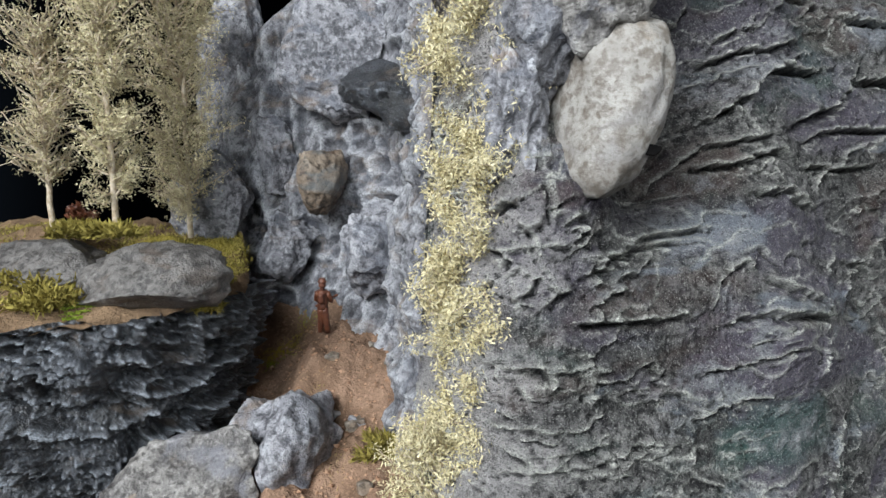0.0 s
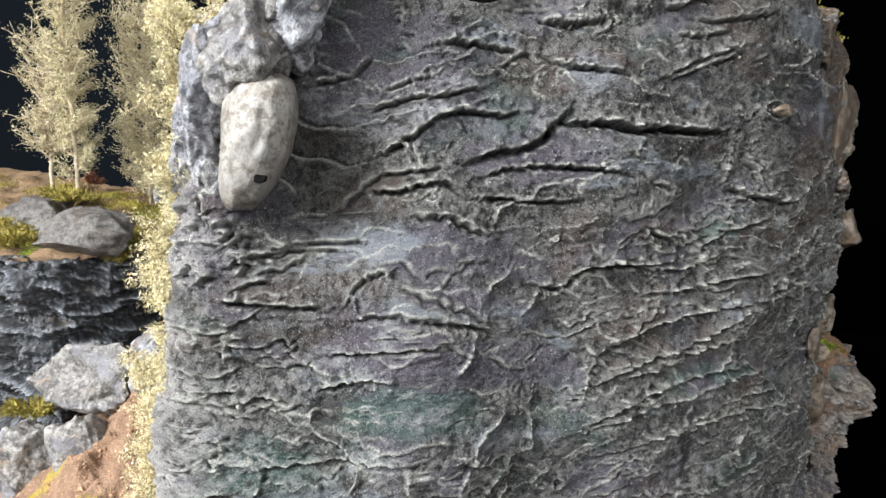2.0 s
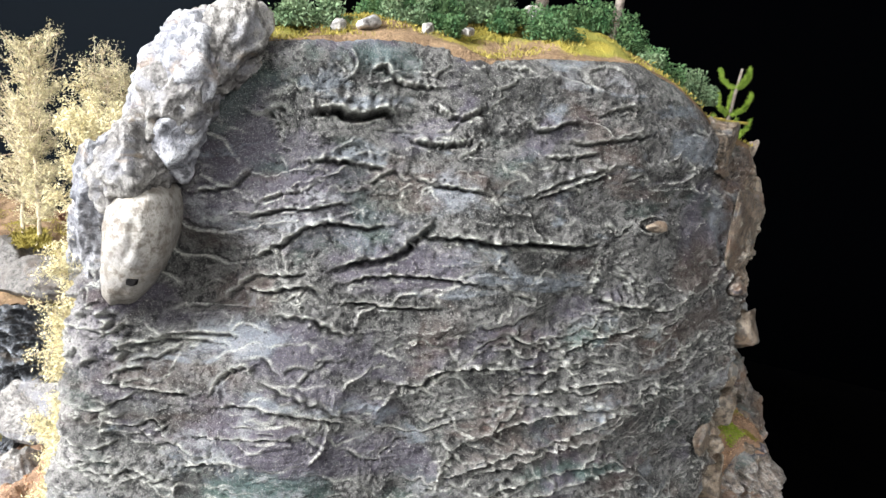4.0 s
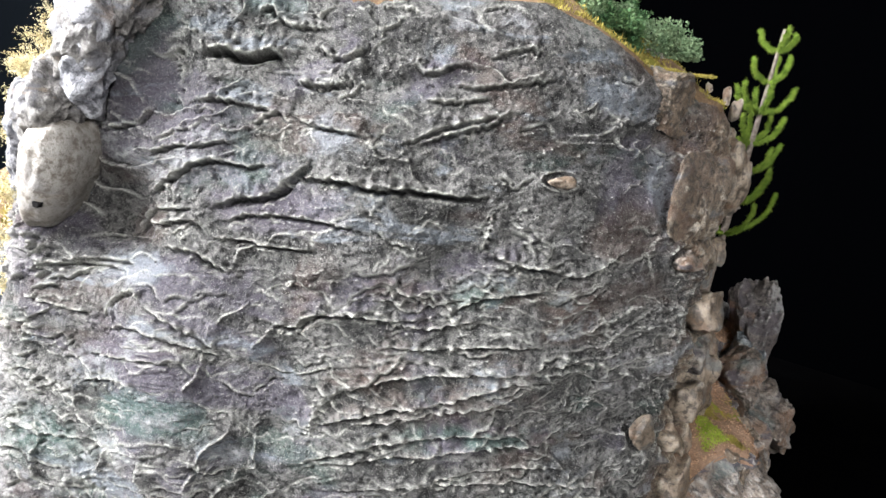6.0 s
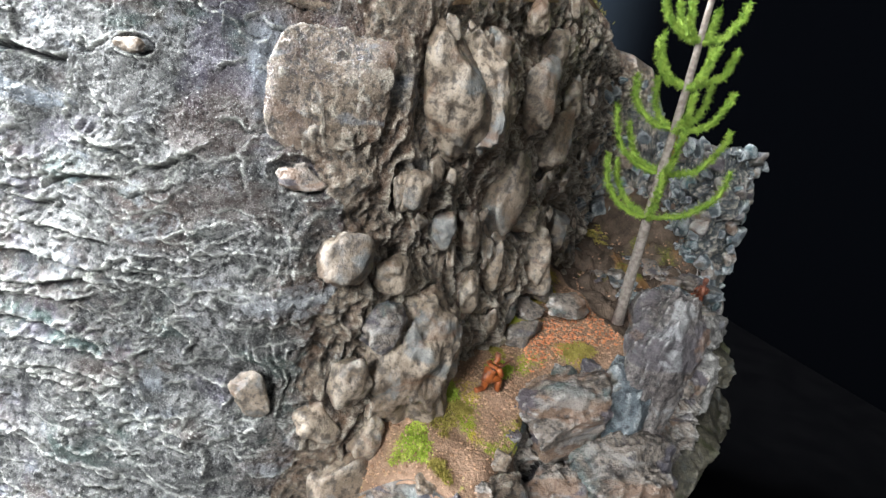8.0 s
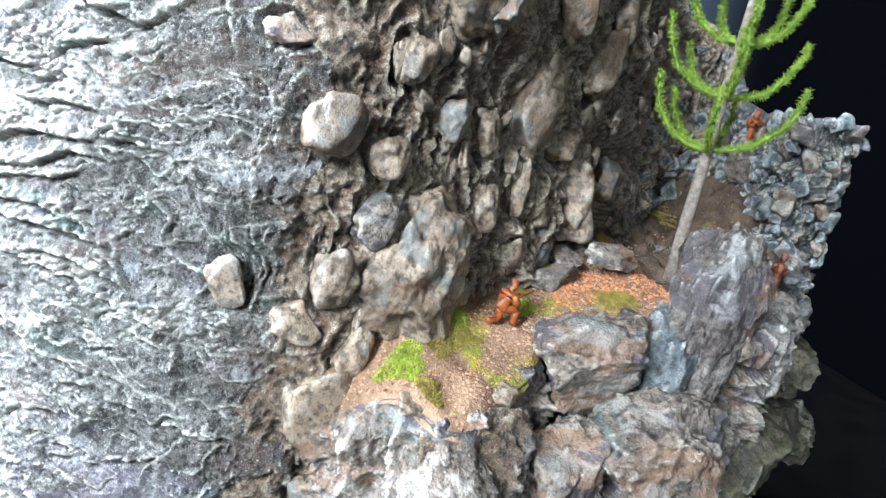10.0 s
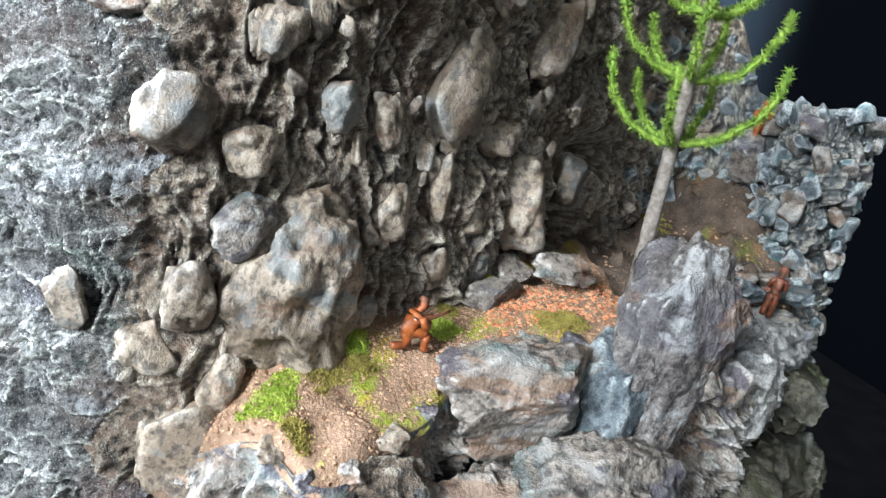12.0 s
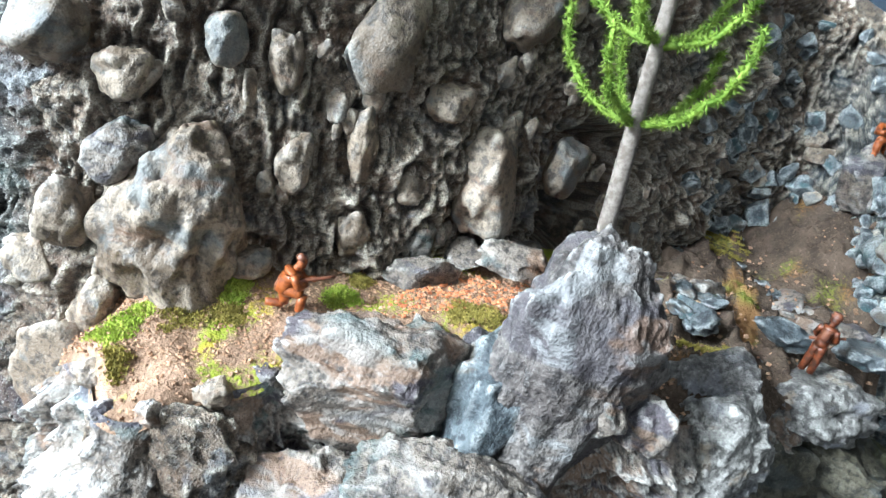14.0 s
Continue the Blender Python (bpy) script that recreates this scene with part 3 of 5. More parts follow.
def strand(S, Z, H, pts, w, h, groove=0.6, coat=None):
    """A drawn-out lip of plaster along the points: steep below, with a hollow under it and dry paint on its edge."""
    pts = np.asarray(pts, float)
    lo, hi = pts.min(0) - 14 * w, pts.max(0) + 14 * w
    i0, i1 = np.searchsorted(S[:, 0], (lo[0], hi[0]))
    if i1 - i0 < 2:
        return
    zc = Z[(i0 + i1) // 2]
    j0, j1 = np.searchsorted(zc, (lo[1] - .004, hi[1] + .004))
    if j1 - j0 < 2:
        return
    s, z = S[i0:i1, j0:j1], Z[i0:i1, j0:j1]
    best, sign, along = np.full(s.shape, 1.0), np.zeros(s.shape), np.zeros(s.shape)
    seg = np.linalg.norm(np.diff(pts, axis=0), axis=1)
    tot, done = seg.sum(), 0.0
    for a, b, L in zip(pts[:-1], pts[1:], seg):
        d = (b - a) / (L + 1e-9)
        u = np.clip((s - a[0]) * d[0] + (z - a[1]) * d[1], 0, L)
        ox, oz = s - a[0] - u * d[0], z - a[1] - u * d[1]
        dist = np.hypot(ox, oz)
        m = dist < best
        nz = np.array([-d[1], d[0]]) * (1 if d[0] >= 0 else -1)
        best = np.where(m, dist, best)
        sign = np.where(m, ox * nz[0] + oz * nz[1], sign)
        along = np.where(m, (done + u) / tot, along)
        done += L
    q = np.where(sign >= 0, (best / (6.5 * w)) ** .5, best / (0.5 * w))
    fade = np.clip(np.minimum(along, 1 - along) * 5, 0.15, 1)
    fade = fade * (.85 + .45 * vnoise(s * 420, z * 420, 0, 77))
    lip = h * np.exp(-q * q * 1.2) * fade
    hollow = groove * h * np.exp(-((np.where(sign < 0, best, 9) - 1.9 * w) / (1.1 * w)) ** 2) * fade
    if coat is not None:
        coat[i0:i1, j0:j1] = np.maximum(coat[i0:i1, j0:j1], np.exp(-(best / (.6 * w + .00026)) ** 2) * np.clip(fade * (.75 + .6 * vnoise(s * 300, z * 300, 0, 79)), 0, 1))
    H[i0:i1, j0:j1] += lip - hollow - .5 * H[i0:i1, j0:j1] * np.clip(lip / h, 0, 1)


# stones pressed into the faces: along, height, width, tallness, depth, roll, shape
STONES = []


def stone_at(*spec):
    STONES.append(spec)


stone_at(.6755, .2700, .0180, .0225, .5, 28, 1)
stone_at(.6934, .2620, .0128, .0145, .5, 24, 2)
stone_at(.7170, .2760, .0112, .0135, .5, 0, 3)
stone_at(.7330, .2740, .0085, .0195, .5, -8, 4)
stone_at(.6990, .2920, .0118, .0160, .5, 10, 5)
stone_at(.6720, .2040, .0155, .0135, .5, 0, 6)
stone_at(.6480, .2140, .0125, .0175, .18, -24, 7)
stone_at(.6820, .2218, .0132, .0215, .6, 8, 8)
stone_at(.6938, .2415, .0125, .0180, .5, 34, 9, M_BOULDER)
stone_at(.6908, .1945, .0125, .0195, .5, 0, 0)
stone_at(.6840, .1745, .0290, .0350, .36, -6, 1)
stone_at(.6820, .1420, .0150, .0130, .45, 10, 3)
stone_at(.7395, .2453, .0098, .0180, .5, 6, 2)
stone_at(.7586, .2540, .0092, .0215, .5, -4, 3)
stone_at(.7774, .2430, .0085, .0140, .5, 20, 4)
stone_at(.7860, .2700, .0138, .0138, .5, 0, 5)
stone_at(.8080, .2470, .0215, .0440, .62, 12, 6)
stone_at(.8385, .2560, .0130, .0225, .5, 22, 7)
stone_at(.7612, .2258, .0095, .0160, .5, 0, 8)
stone_at(.7855, .2245, .0085, .0130, .5, 8, 9)
stone_at(.7300, .2140, .0140, .0120, .4, 0, 4)
stone_at(.7600, .2860, .0215, .0350, .36, 0, 0)
stone_at(.8110, .3070, .0190, .0340, .40, 18, 1)
stone_at(.8196, .3250, .0130, .0210, .45, 10, 2)
stone_at(.8299, .2186, .0170, .0150, .5, 0, 3)
stone_at(.6660, .3230, .0345, .0405, .12, 0, 11, M_FRONT, True)
stone_at(.7135, .3275, .0270, .0450, .45, -14, 12, M_STONE, True)
stone_at(.7350, .3440, .0110, .0140, .5, 20, 4)
stone_at(.7780, .3265, .0150, .0350, .5, -10, 5)
stone_at(.6590, .2940, .0145, .0090, .40, -6, 6, M_BOULDER)
stone_at(.6947, .2923, .0060, .0140, .5, 8, 7)
stone_at(.7607, .3570, .0100, .0140, .5, 0, 2)
stone_at(.7900, .3450, .0120, .0200, .5, 12, 3)
stone_at(.5930, .3260, .0110, .0050, .5, 0, 2)
stone_at(.9200, .2940, .0110, .0130, .4, 0, 8)


def seat_stones(S, Z, H):
    """A groove round every pressed-in stone, with a low lip of plaster outside it."""
    for s0, z0, w, h, *_ in STONES:
        i0, i1 = np.searchsorted(S[:, 0], (s0 - 1.6 * w, s0 + 1.6 * w))
        if i1 - i0 < 2:
            continue
        q = np.hypot((S[i0:i1] - s0) / (w * .56), (Z[i0:i1] - z0) / (h * .56))
        H[i0:i1] += -.0018 * np.exp(-((q - .95) / .18) ** 2) + .0012 * np.exp(-((q - 1.45) / .18) ** 2)


def side_relief(S, Z):
    L = LIPS["side_face"] = np.zeros_like(S)
    H = .0028 * fbm(S * 24, Z * 34, 0, 3, 3) + .0004 * fbm(S * 150, Z * 230, 1.0, 4, 5, 0.6)
    wx = S + .010 * fbm(S * 30, Z * 30, 4.0, 2, 8)
    wz = Z + .006 * fbm(S * 34, Z * 50, 7.0, 2, 9)
    H += .0003 * ridged(wx * 60, wz * 190, 2.0, 4, 21, 0.6) * (0.6 + 0.6 * vnoise(S * 25, Z * 25, 3.0, 31))
    # broken flakes with a sharp lip and a drop under it
    for freq, amp, gap, seed in ((30, .0034, .40, 351), (58, .0023, .45, 301), (115, .0010, .50, 311), (220, .0004, .5, 331)):
        tilt = Z - .2 * (S - .5) * np.clip((.30 - Z) / .06, 0, 1)
        ph = tilt * freq + 1.0 * fbm(S * freq * .28, Z * freq * .45, 1.0, 4, seed, .6) + .16 * fbm(S * freq * 1.8, Z * freq * 1.8, 2.0, 3, seed + 5, .7) + 1.5 * vnoise(S * 12, Z * 14, 0, seed + 1)
        fr = 1 - (ph - np.floor(ph))
        on = np.clip(fbm(S * freq * .45, Z * freq * .9, 5.0, 2, seed + 2) * 2.8 - gap, 0, 1)
        H += amp * on * np.where(fr > .07, ((1 - fr) / .93) ** 4, fr / .07)
    H += .00026 * vnoise(S * 700, Z * 900, 0, 341) + .00026 * vnoise(S * 1300, Z * 1500, 0, 343)
    r = np.random.default_rng(11)
    # pulled threads of plaster: long and dense low on the face, short and curling above
    for k in range(720):
        s0, z0 = r.uniform(.340, .70), r.uniform(.07, .395)
        high = np.clip((z0 - .275) / .03, 0, 1)
        if high > .5 and k % 5 < 3:
            continue
        ang0 = radians(2 + (7 + 9 * high) * r.normal() + 15 * np.clip((s0 - .50) / .12, 0, 1) * np.clip((.30 - z0) / .06, -.3, 1))
        n = int(r.integers(10, 30) * (2.0 - 1.0 * high))
        step = r.uniform(.0006, .0010)
        pts, ang = [(s0, z0)], ang0
        for _ in range(n):
            ang = ang0 + .74 * (ang - ang0) + radians(r.normal() * (15 + 8 * high)) + (radians(r.choice([-65, 65])) if r.uniform() < .05 else 0)
            pts.append((pts[-1][0] + step * np.cos(ang), pts[-1][1] + step * np.sin(ang)))
        w = r.choice([.00028, .0004, .0006, .0008], p=[.24, .34, .27, .15])
        strand(S, Z, H, pts, w, w * r.uniform(1.2, 2.4), r.uniform(.8, 1.6), L)
    for k in range(60):
        s0, z0 = r.uniform(.345, .70), r.uniform(.07, .395)
        ang, pts = r.uniform(0, 6.28), [(s0, z0)]
        for _ in range(r.integers(5, 12)):
            ang += radians(r.normal() * 34)
            pts.append((pts[-1][0] + .0010 * np.cos(ang), pts[-1][1] + .0010 * np.sin(ang)))
        strand(S, Z, H, pts, r.uniform(.00026, .00045), r.uniform(.0006, .0012), .6, L)
    # coarse drips and pulls down the rounded edge by the ravine
    for k in range(190):
        s0, z0 = r.uniform(.302, .372), r.uniform(.09, .345)
        ang, pts = radians(r.normal() * 30 + (60 if k % 3 else 10)), [(s0, z0)]
        for _ in range(r.integers(6, 18)):
            ang += radians(r.normal() * 16)
            pts.append((pts[-1][0] + .0009 * np.cos(ang), pts[-1][1] + .0009 * np.sin(ang)))
        strand(S, Z, H, pts, r.uniform(.0004, .0010), r.uniform(.0014, .0032), .9, L)

    def big(w, h, groove, *pts):
        p = curve_points(pts, 9 * len(pts))
        p[1:-1] += r.normal(size=(len(p) - 2, 2)) * (.0003, .00035)
        strand(S, Z, H, p, w * .75, h * 1.5, groove, L)
    # the long folds and slots
    big(.0012, .0036, 1.5, (.49, .318), (.506, .319), (.519, .317), (.533, .318), (.549, .317), (.566, .318))
    big(.0014, .0036, 1.2, (.451, .302), (.463, .307), (.475, .309), (.484, .317), (.49, .323))
    big(.0009, .0026, .9, (.456, .297), (.47, .301), (.485, .302), (.501, .302), (.518, .3))
    big(.0009, .0024, 1, (.453, .29), (.467, .29), (.477, .289), (.497, .29))
    big(.001, .0026, 1, (.415, .303), (.424, .307), (.434, .313), (.441, .318), (.452, .321), (.466, .32), (.478, .322))
    big(.001, .0024, 1, (.414, .292), (.427, .292), (.444, .296), (.453, .29))
    big(.0008, .0022, .9, (.413, .319), (.428, .324), (.444, .326), (.461, .33))
    big(.0008, .0018, .5, (.418, .322), (.421, .327), (.431, .331), (.442, .332))
    big(.0015, .0036, 1.6, (.44, .363), (.451, .365), (.46, .363), (.472, .366), (.476, .361))
    big(.0008, .002, .6, (.423, .347), (.424, .355), (.42, .361), (.428, .365))
    big(.0009, .002, 1.1, (.436, .343), (.45, .345), (.462, .344), (.476, .342))
    big(.0009, .002, 1.1, (.481, .342), (.488, .339), (.501, .338), (.514, .337))
    big(.0009, .0022, 1, (.479, .356), (.489, .354), (.498, .355), (.506, .358))
    big(.001, .0028, .6, (.531, .335), (.544, .34), (.558, .345), (.572, .351))
    big(.0008, .0018, .6, (.518, .303), (.525, .298), (.535, .295), (.537, .291))
    big(.0008, .0018, .6, (.561, .295), (.564, .301), (.565, .307), (.566, .314))
    big(.001, .0024, 1.2, (.564, .296), (.576, .292), (.589, .291), (.597, .294))
    big(.001, .0026, 1.2, (.475, .259), (.49, .257), (.499, .264), (.514, .266), (.528, .265), (.545, .267))
    big(.0009, .0022, .9, (.552, .268), (.561, .275), (.575, .279), (.593, .282))
    big(.0009, .0024, 1, (.426, .25), (.437, .248), (.452, .246), (.462, .243))
    big(.0009, .0022, .9, (.399, .235), (.425, .237), (.44, .24), (.451, .24))
    big(.0008, .0016, 1.8, (.375, .268), (.394, .271), (.411, .271))
    big(.001, .0024, .8, (.429, .284), (.445, .283), (.458, .278), (.465, .276))
    big(.0009, .0024, .8, (.525, .253), (.549, .254), (.573, .258), (.595, .258))
    big(.001, .0026, .9, (.504, .229), (.522, .237), (.54, .242), (.564, .245), (.594, .248))
    big(.001, .002, 2, (.596, .25), (.609, .251), (.626, .25))
    big(.001, .0026, .8, (.5, .217), (.527, .226), (.551, .231), (.579, .242), (.6, .243))
    big(.0008, .002, .7, (.464, .379), (.47, .382), (.477, .376), (.49, .376))
    big(.0009, .0022, 1, (.486, .37), (.497, .365), (.509, .37))
    big(.0009, .0022, .9, (.528, .366), (.537, .363), (.546, .367), (.556, .366))
    big(.0008, .002, .8, (.551, .388), (.565, .391), (.573, .387))
    big(.0008, .002, .9, (.557, .37), (.572, .375), (.581, .374))
    big(.0009, .0022, .9, (.545, .359), (.561, .36), (.587, .365))
    big(.0008, .0018, .8, (.534, .352), (.548, .353), (.561, .356))
    big(.0008, .002, .8, (.51, .386), (.525, .386), (.535, .382))
    big(.0008, .002, .7, (.396, .327), (.41, .331), (.416, .34))
    big(.0009, .002, .8, (.402, .286), (.412, .29), (.419, .297), (.446, .301))
    big(.001, .0024, 1, (.382, .271), (.401, .274), (.42, .274))
    big(.0009, .0022, 1, (.365, .253), (.382, .252), (.404, .251))
    big(.0009, .0022, .8, (.412, .247), (.431, .25), (.46, .244))
    big(.0009, .0022, .8, (.427, .261), (.44, .255), (.463, .245))
    big(.0009, .0022, .6, (.409, .251), (.414, .259), (.424, .264), (.427, .26))
    big(.0012, .0026, 1.2, (.501, .211), (.503, .224), (.509, .231))
    big(.001, .0026, .7, (.5, .2), (.526, .206), (.559, .21), (.59, .213))
    big(.001, .0026, .7, (.508, .19), (.539, .194), (.579, .197), (.639, .19))
    big(.001, .0026, .7, (.514, .219), (.543, .225), (.573, .232), (.59, .24))
    big(.001, .0024, .8, (.393, .222), (.42, .227), (.434, .225))
    big(.001, .0024, .9, (.368, .216), (.38, .22), (.391, .218))
    big(.001, .0024, .9, (.376, .194), (.403, .198), (.43, .197), (.44, .2))
    big(.001, .0024, .9, (.49, .252), (.495, .262), (.511, .265), (.534, .265))
    big(.001, .0024, .9, (.526, .335), (.544, .343), (.573, .352))
    big(.001, .0026, .8, (.539, .204), (.554, .21), (.58, .212), (.602, .212))
    big(.001, .0026, .8, (.495, .2), (.523, .211), (.553, .217), (.589, .218))
    big(.0009, .0024, .7, (.54, .191), (.563, .201), (.586, .203), (.611, .201))
    big(.0009, .0022, .7, (.567, .289), (.587, .291), (.604, .288), (.618, .294), (.627, .3))
    big(.0009, .0022, .9, (.528, .258), (.532, .263), (.545, .262), (.565, .268))
    # hollow under the pale outcrop
    H -= .017 * np.exp(-((S - .400) / .017) ** 2 - ((Z - .290) / .018) ** 2)
    H -= .010 * np.exp(-((S - .425) / .014) ** 2 - ((Z - .352) / .022) ** 2)
    # broken vertical fluting takes over at the corner
    c = np.clip((S - .625) / .045, 0, 1)
    H = H * (1 - .55 * c) + flutes(S, Z) * c
    seat_stones(S, Z, H)
    return H


def flutes(S, Z):
    """Short upright ribs of pulled plaster, broken and wandering."""
    ws = S + .0035 * fbm(S * 70, Z * 60, 4.0, 3, 47)
    gate = np.clip(.35 + .9 * fbm(S * 90, Z * 45, 6.0, 2, 49), 0, 1)
    return .0021 * gate * ridged(ws * 150, Z * 34, 3.0, 3, 41) + .0010 * ridged(ws * 330, Z * 90, 8.0, 3, 42) * gate + .0009 * fbm(S * 260, Z * 210, 0, 4, 43, .6) + .0006 * vnoise(S * 620, Z * 620, 0, 46) + .0018 * fbm(S * 60, Z * 60, 1.0, 2, 45)


def front_relief(S, Z):
    H = .0045 * fbm(S * 30, Z * 22, 2.0, 3, 51) + flutes(S, Z) * (1 + .5 * np.clip((S - .72) / .05, 0, 1))
    far = np.clip((S - .86) / .06, 0, 1)
    H += far * .004 * fbm(S * 90, Z * 110, 5.0, 3, 61)
    # the dark cave behind the larch
    H -= .075 * np.exp(-((S - .868) / .022) ** 4 - ((Z - .240) / .028) ** 4)
    seat_stones(S, Z, H)
    return H


def inner_relief(S, Z):
    H = .007 * fbm(S * 24, Z * 20, 9.0, 3, 71) + .0024 * ridged(S * 70, Z * 60, 1.0, 4, 73, 0.55) + .0008 * fbm(S * 300, Z * 260, 0, 3, 75)
    return H


cliff_face("inner_face", 0.0, 0.302, .06, .0015, inner_relief, M_INNER, "violet-grey rough ravine wall", (5, .0002, .0012))
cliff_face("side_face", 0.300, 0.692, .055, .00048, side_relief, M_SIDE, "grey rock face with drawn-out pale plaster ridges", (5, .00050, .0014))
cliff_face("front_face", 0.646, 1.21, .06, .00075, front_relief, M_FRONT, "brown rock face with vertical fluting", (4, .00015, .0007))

# the summit, from the rim of the faces back to the far side
rim_s = np.linspace(.36, .96, 150)
rim = cliff_at(rim_s, np.interp(rim_s, TOP_S, TOP_Z) - .0012, -.003)
spine = curve_points([(-.02, .30, .36), (.03, .32, .40), (.09, .36, .42), (.13, .42, .415), (.10, .49, .39), (.05, .56, .345)], 150)
v = np.linspace(0, 1, 50)[None, :, None]
SP = rim[:, None] * (1 - v) + spine[:, None] * v
SP[:, :, 2] += .006 * np.sin(np.pi * v[..., 0]) + .0035 * fbm(SP[:, :, 0] * 40, SP[:, :, 1] * 40, 0, 4, 81) * np.clip(v[..., 0] * 8, 0, 1)
SP[:, 0, 2] -= .006
SP[:, 0, :2] += out_at(rim_s) * .0012
SP[:, 1, :2] += out_at(rim_s) * .0012
moss = np.clip(.80 + .6 * fbm(SP[:, :, 0] * 45, SP[:, :, 1] * 45, 3.0, 3, 83), 0, 1) * np.clip((v[..., 0] - .012 - .025 * fbm(SP[:, :, 0] * 70, SP[:, :, 1] * 70, 1.0, 2, 84)) * 16, 0, 1)
part("summit", mesh_from("summit", SP.reshape(-1, 3), grid_faces(150, 50), True, {"moss": moss}), M_TURF, cliff, "yellow-green turf on the cliff top")
back = curve_points([(-.22, .350, .225), (-.135, .350, .238), (-.105, .352, .30), (-.06, .345, .355), (-.02, .31, .365), (.03, .32, .40), (.09, .36, .42), (.13, .42, .415), (.10, .49, .39), (.05, .56, .345), (.045, .62, .305), (.06, .67, .28), (.10, .70, .25)], 120)
low = back.copy()
low[:, :2] += (-.05, .03)
low[:, 2] = .0
v = np.linspace(0, 1, 40)[None, :, None]
BPT = back[:, None] * (1 - v) + low[:, None] * v
BPT += .008 * fbm(BPT[..., 0] * 30, BPT[..., 1] * 30, BPT[..., 2] * 30, 3, 91)[..., None]
part("rear_face", mesh_from("rear_face", BPT.reshape(-1, 3), grid_faces(120, 40)), M_INNER, cliff, "plain rough rear of the model")

# stones set into the faces
def pebble_mesh(name, seed, detail=4, cuts=5, blocky=2.7, pits=9, fine=.024):
    """A water-worn stone: softly flattened sides, small pits and a faint skin."""
    me = rock_mesh(name, (1, 1, 1), seed, detail, .17, cuts, blocky, fine, .024)
    r = np.random.default_rng(seed + 900)
    v = np.empty(len(me.vertices) * 3)
    me.vertices.foreach_get("co", v)
    v = v.reshape(-1, 3)
    way = v / np.linalg.norm(v, axis=1, keepdims=True)
    for _ in range(pits):
        d = r.normal(size=3)
        d /= np.linalg.norm(d)
        wide = r.uniform(.10, .26)
        v -= way * (wide * .28 * np.exp(-((1 - way @ d) / (wide * wide * .5)) ** 2))[:, None]
    me.vertices.foreach_set("co", v.ravel())
    me.update()
    return me


STONE_SHAPES = [pebble_mesh("stone", 100 + k, 4, 2 + k % 3, 2.2 + .07 * k) for k in range(10)]
CHIPS = [rock_mesh("chip", (1, 1, 1), 140 + k, 3, .20, 5, 2.3, .04) for k in range(10)]
SHARDS = [rock_mesh("shard", (1, 1, 1), 160 + k, 3, .14, 12, 3.4, .04) for k in range(10)]


def set_stone(s, z, w, h, deep=.55, roll=0.0, shape=0, mat=None, big=False, kit=None, tip=0.0):
    """One stone pressed into the cliff: w along it, h upright."""
    p, n = cliff_at(s, z), out_at(s)
    yaw = math.degrees(math.atan2(n[1], n[0])) + 90
    if big:
        me = pebble_mesh("stone", 300 + shape, 5, 4 if shape == 11 else 1, 3.4 if shape == 11 else 2.3, 22, .034)
    else:
        me = (kit or STONE_SHAPES)[shape % 10]
        if mat is not None and me.materials and me.materials[0] != mat:
            me = me.copy()
            me.materials.clear()
    ob = new("stone", me)
    if not me.materials:
        me.materials.append(mat or M_STONE)
    d = min(w, h) * deep * 2
    ob.parent = cliff
    ob.matrix_parent_inverse = Matrix.Translation(cliff.location).inverted()
    ob.matrix_basis = Matrix.Translation(Vector(p) + Vector((*n, 0)) * .0028) @ pose(0, 0, 0, 0, 0, yaw) @ pose(0, 0, 0, tip, roll, 0) @ Matrix.Diagonal((w * 1.02, d, h * 1.02, 1))
    return ob


for spec in STONES:
    set_stone(*spec)

r = np.random.default_rng(23)
for k in range(80):
    s, z = r.uniform(.69, .90), r.uniform(.20, .37)
    w = r.uniform(.0025, .0065)
    set_stone(s, z, w, w * r.uniform(1.1, 2.3), .45, r.normal() * 18, int(r.integers(10)), None, False, CHIPS)
for k in range(110):
    s, z = r.uniform(.925, 1.035), r.uniform(.21, .335)
    w = r.uniform(.006, .014)
    set_stone(s, z, w, w * r.uniform(.5, 1.2), .5, r.normal() * 30, int(r.integers(10)), M_BLUE if k % 3 else None, False, SHARDS, r.normal() * 20)
for k in range(330):
    s, z = r.uniform(1.030, 1.175), r.uniform(.09, .312)
    w = r.uniform(.006, .016)
    set_stone(s, min(z, np.interp(s, TOP_S, TOP_Z) - .003), w, w * r.uniform(.6, 1.2), .32, r.normal() * 35, int(r.integers(10)), M_BOULDER if k % 4 == 0 else M_BLUE, False, SHARDS, r.normal() * 25)

# ---- the ledge in front of the cliff ----
ledge = thing("rock_ledge", "rocky earth ledge running along the foot of the brown rock face", "ledge", (0.25, 0.46, 0.0))
RIM = [(.266, .364, .176), (.278, .386, .192), (.2915, .400, .190), (.2905, .411, .1905), (.281, .420, .195), (.273, .432, .199), (.2575, .444, .206), (.2515, .461, .210),
       (.245, .482, .214), (.250, .505, .214), (.252, .530, .210), (.236, .552, .206), (.213, .575, .204), (.190, .595, .203), (.172, .620, .198), (.158, .640, .190)]
FOOT = [(.252, .366, .184), (.246, .392, .208), (.236, .412, .211), (.226, .424, .2125), (.217, .434, .214), (.208, .444, .216), (.198, .458, .218), (.188, .474, .220),
        (.178, .490, .220), (.165, .506, .221), (.148, .520, .221), (.125, .540, .221), (.100, .565, .224), (.074, .592, .232), (.080, .622, .255), (.108, .640, .262)]
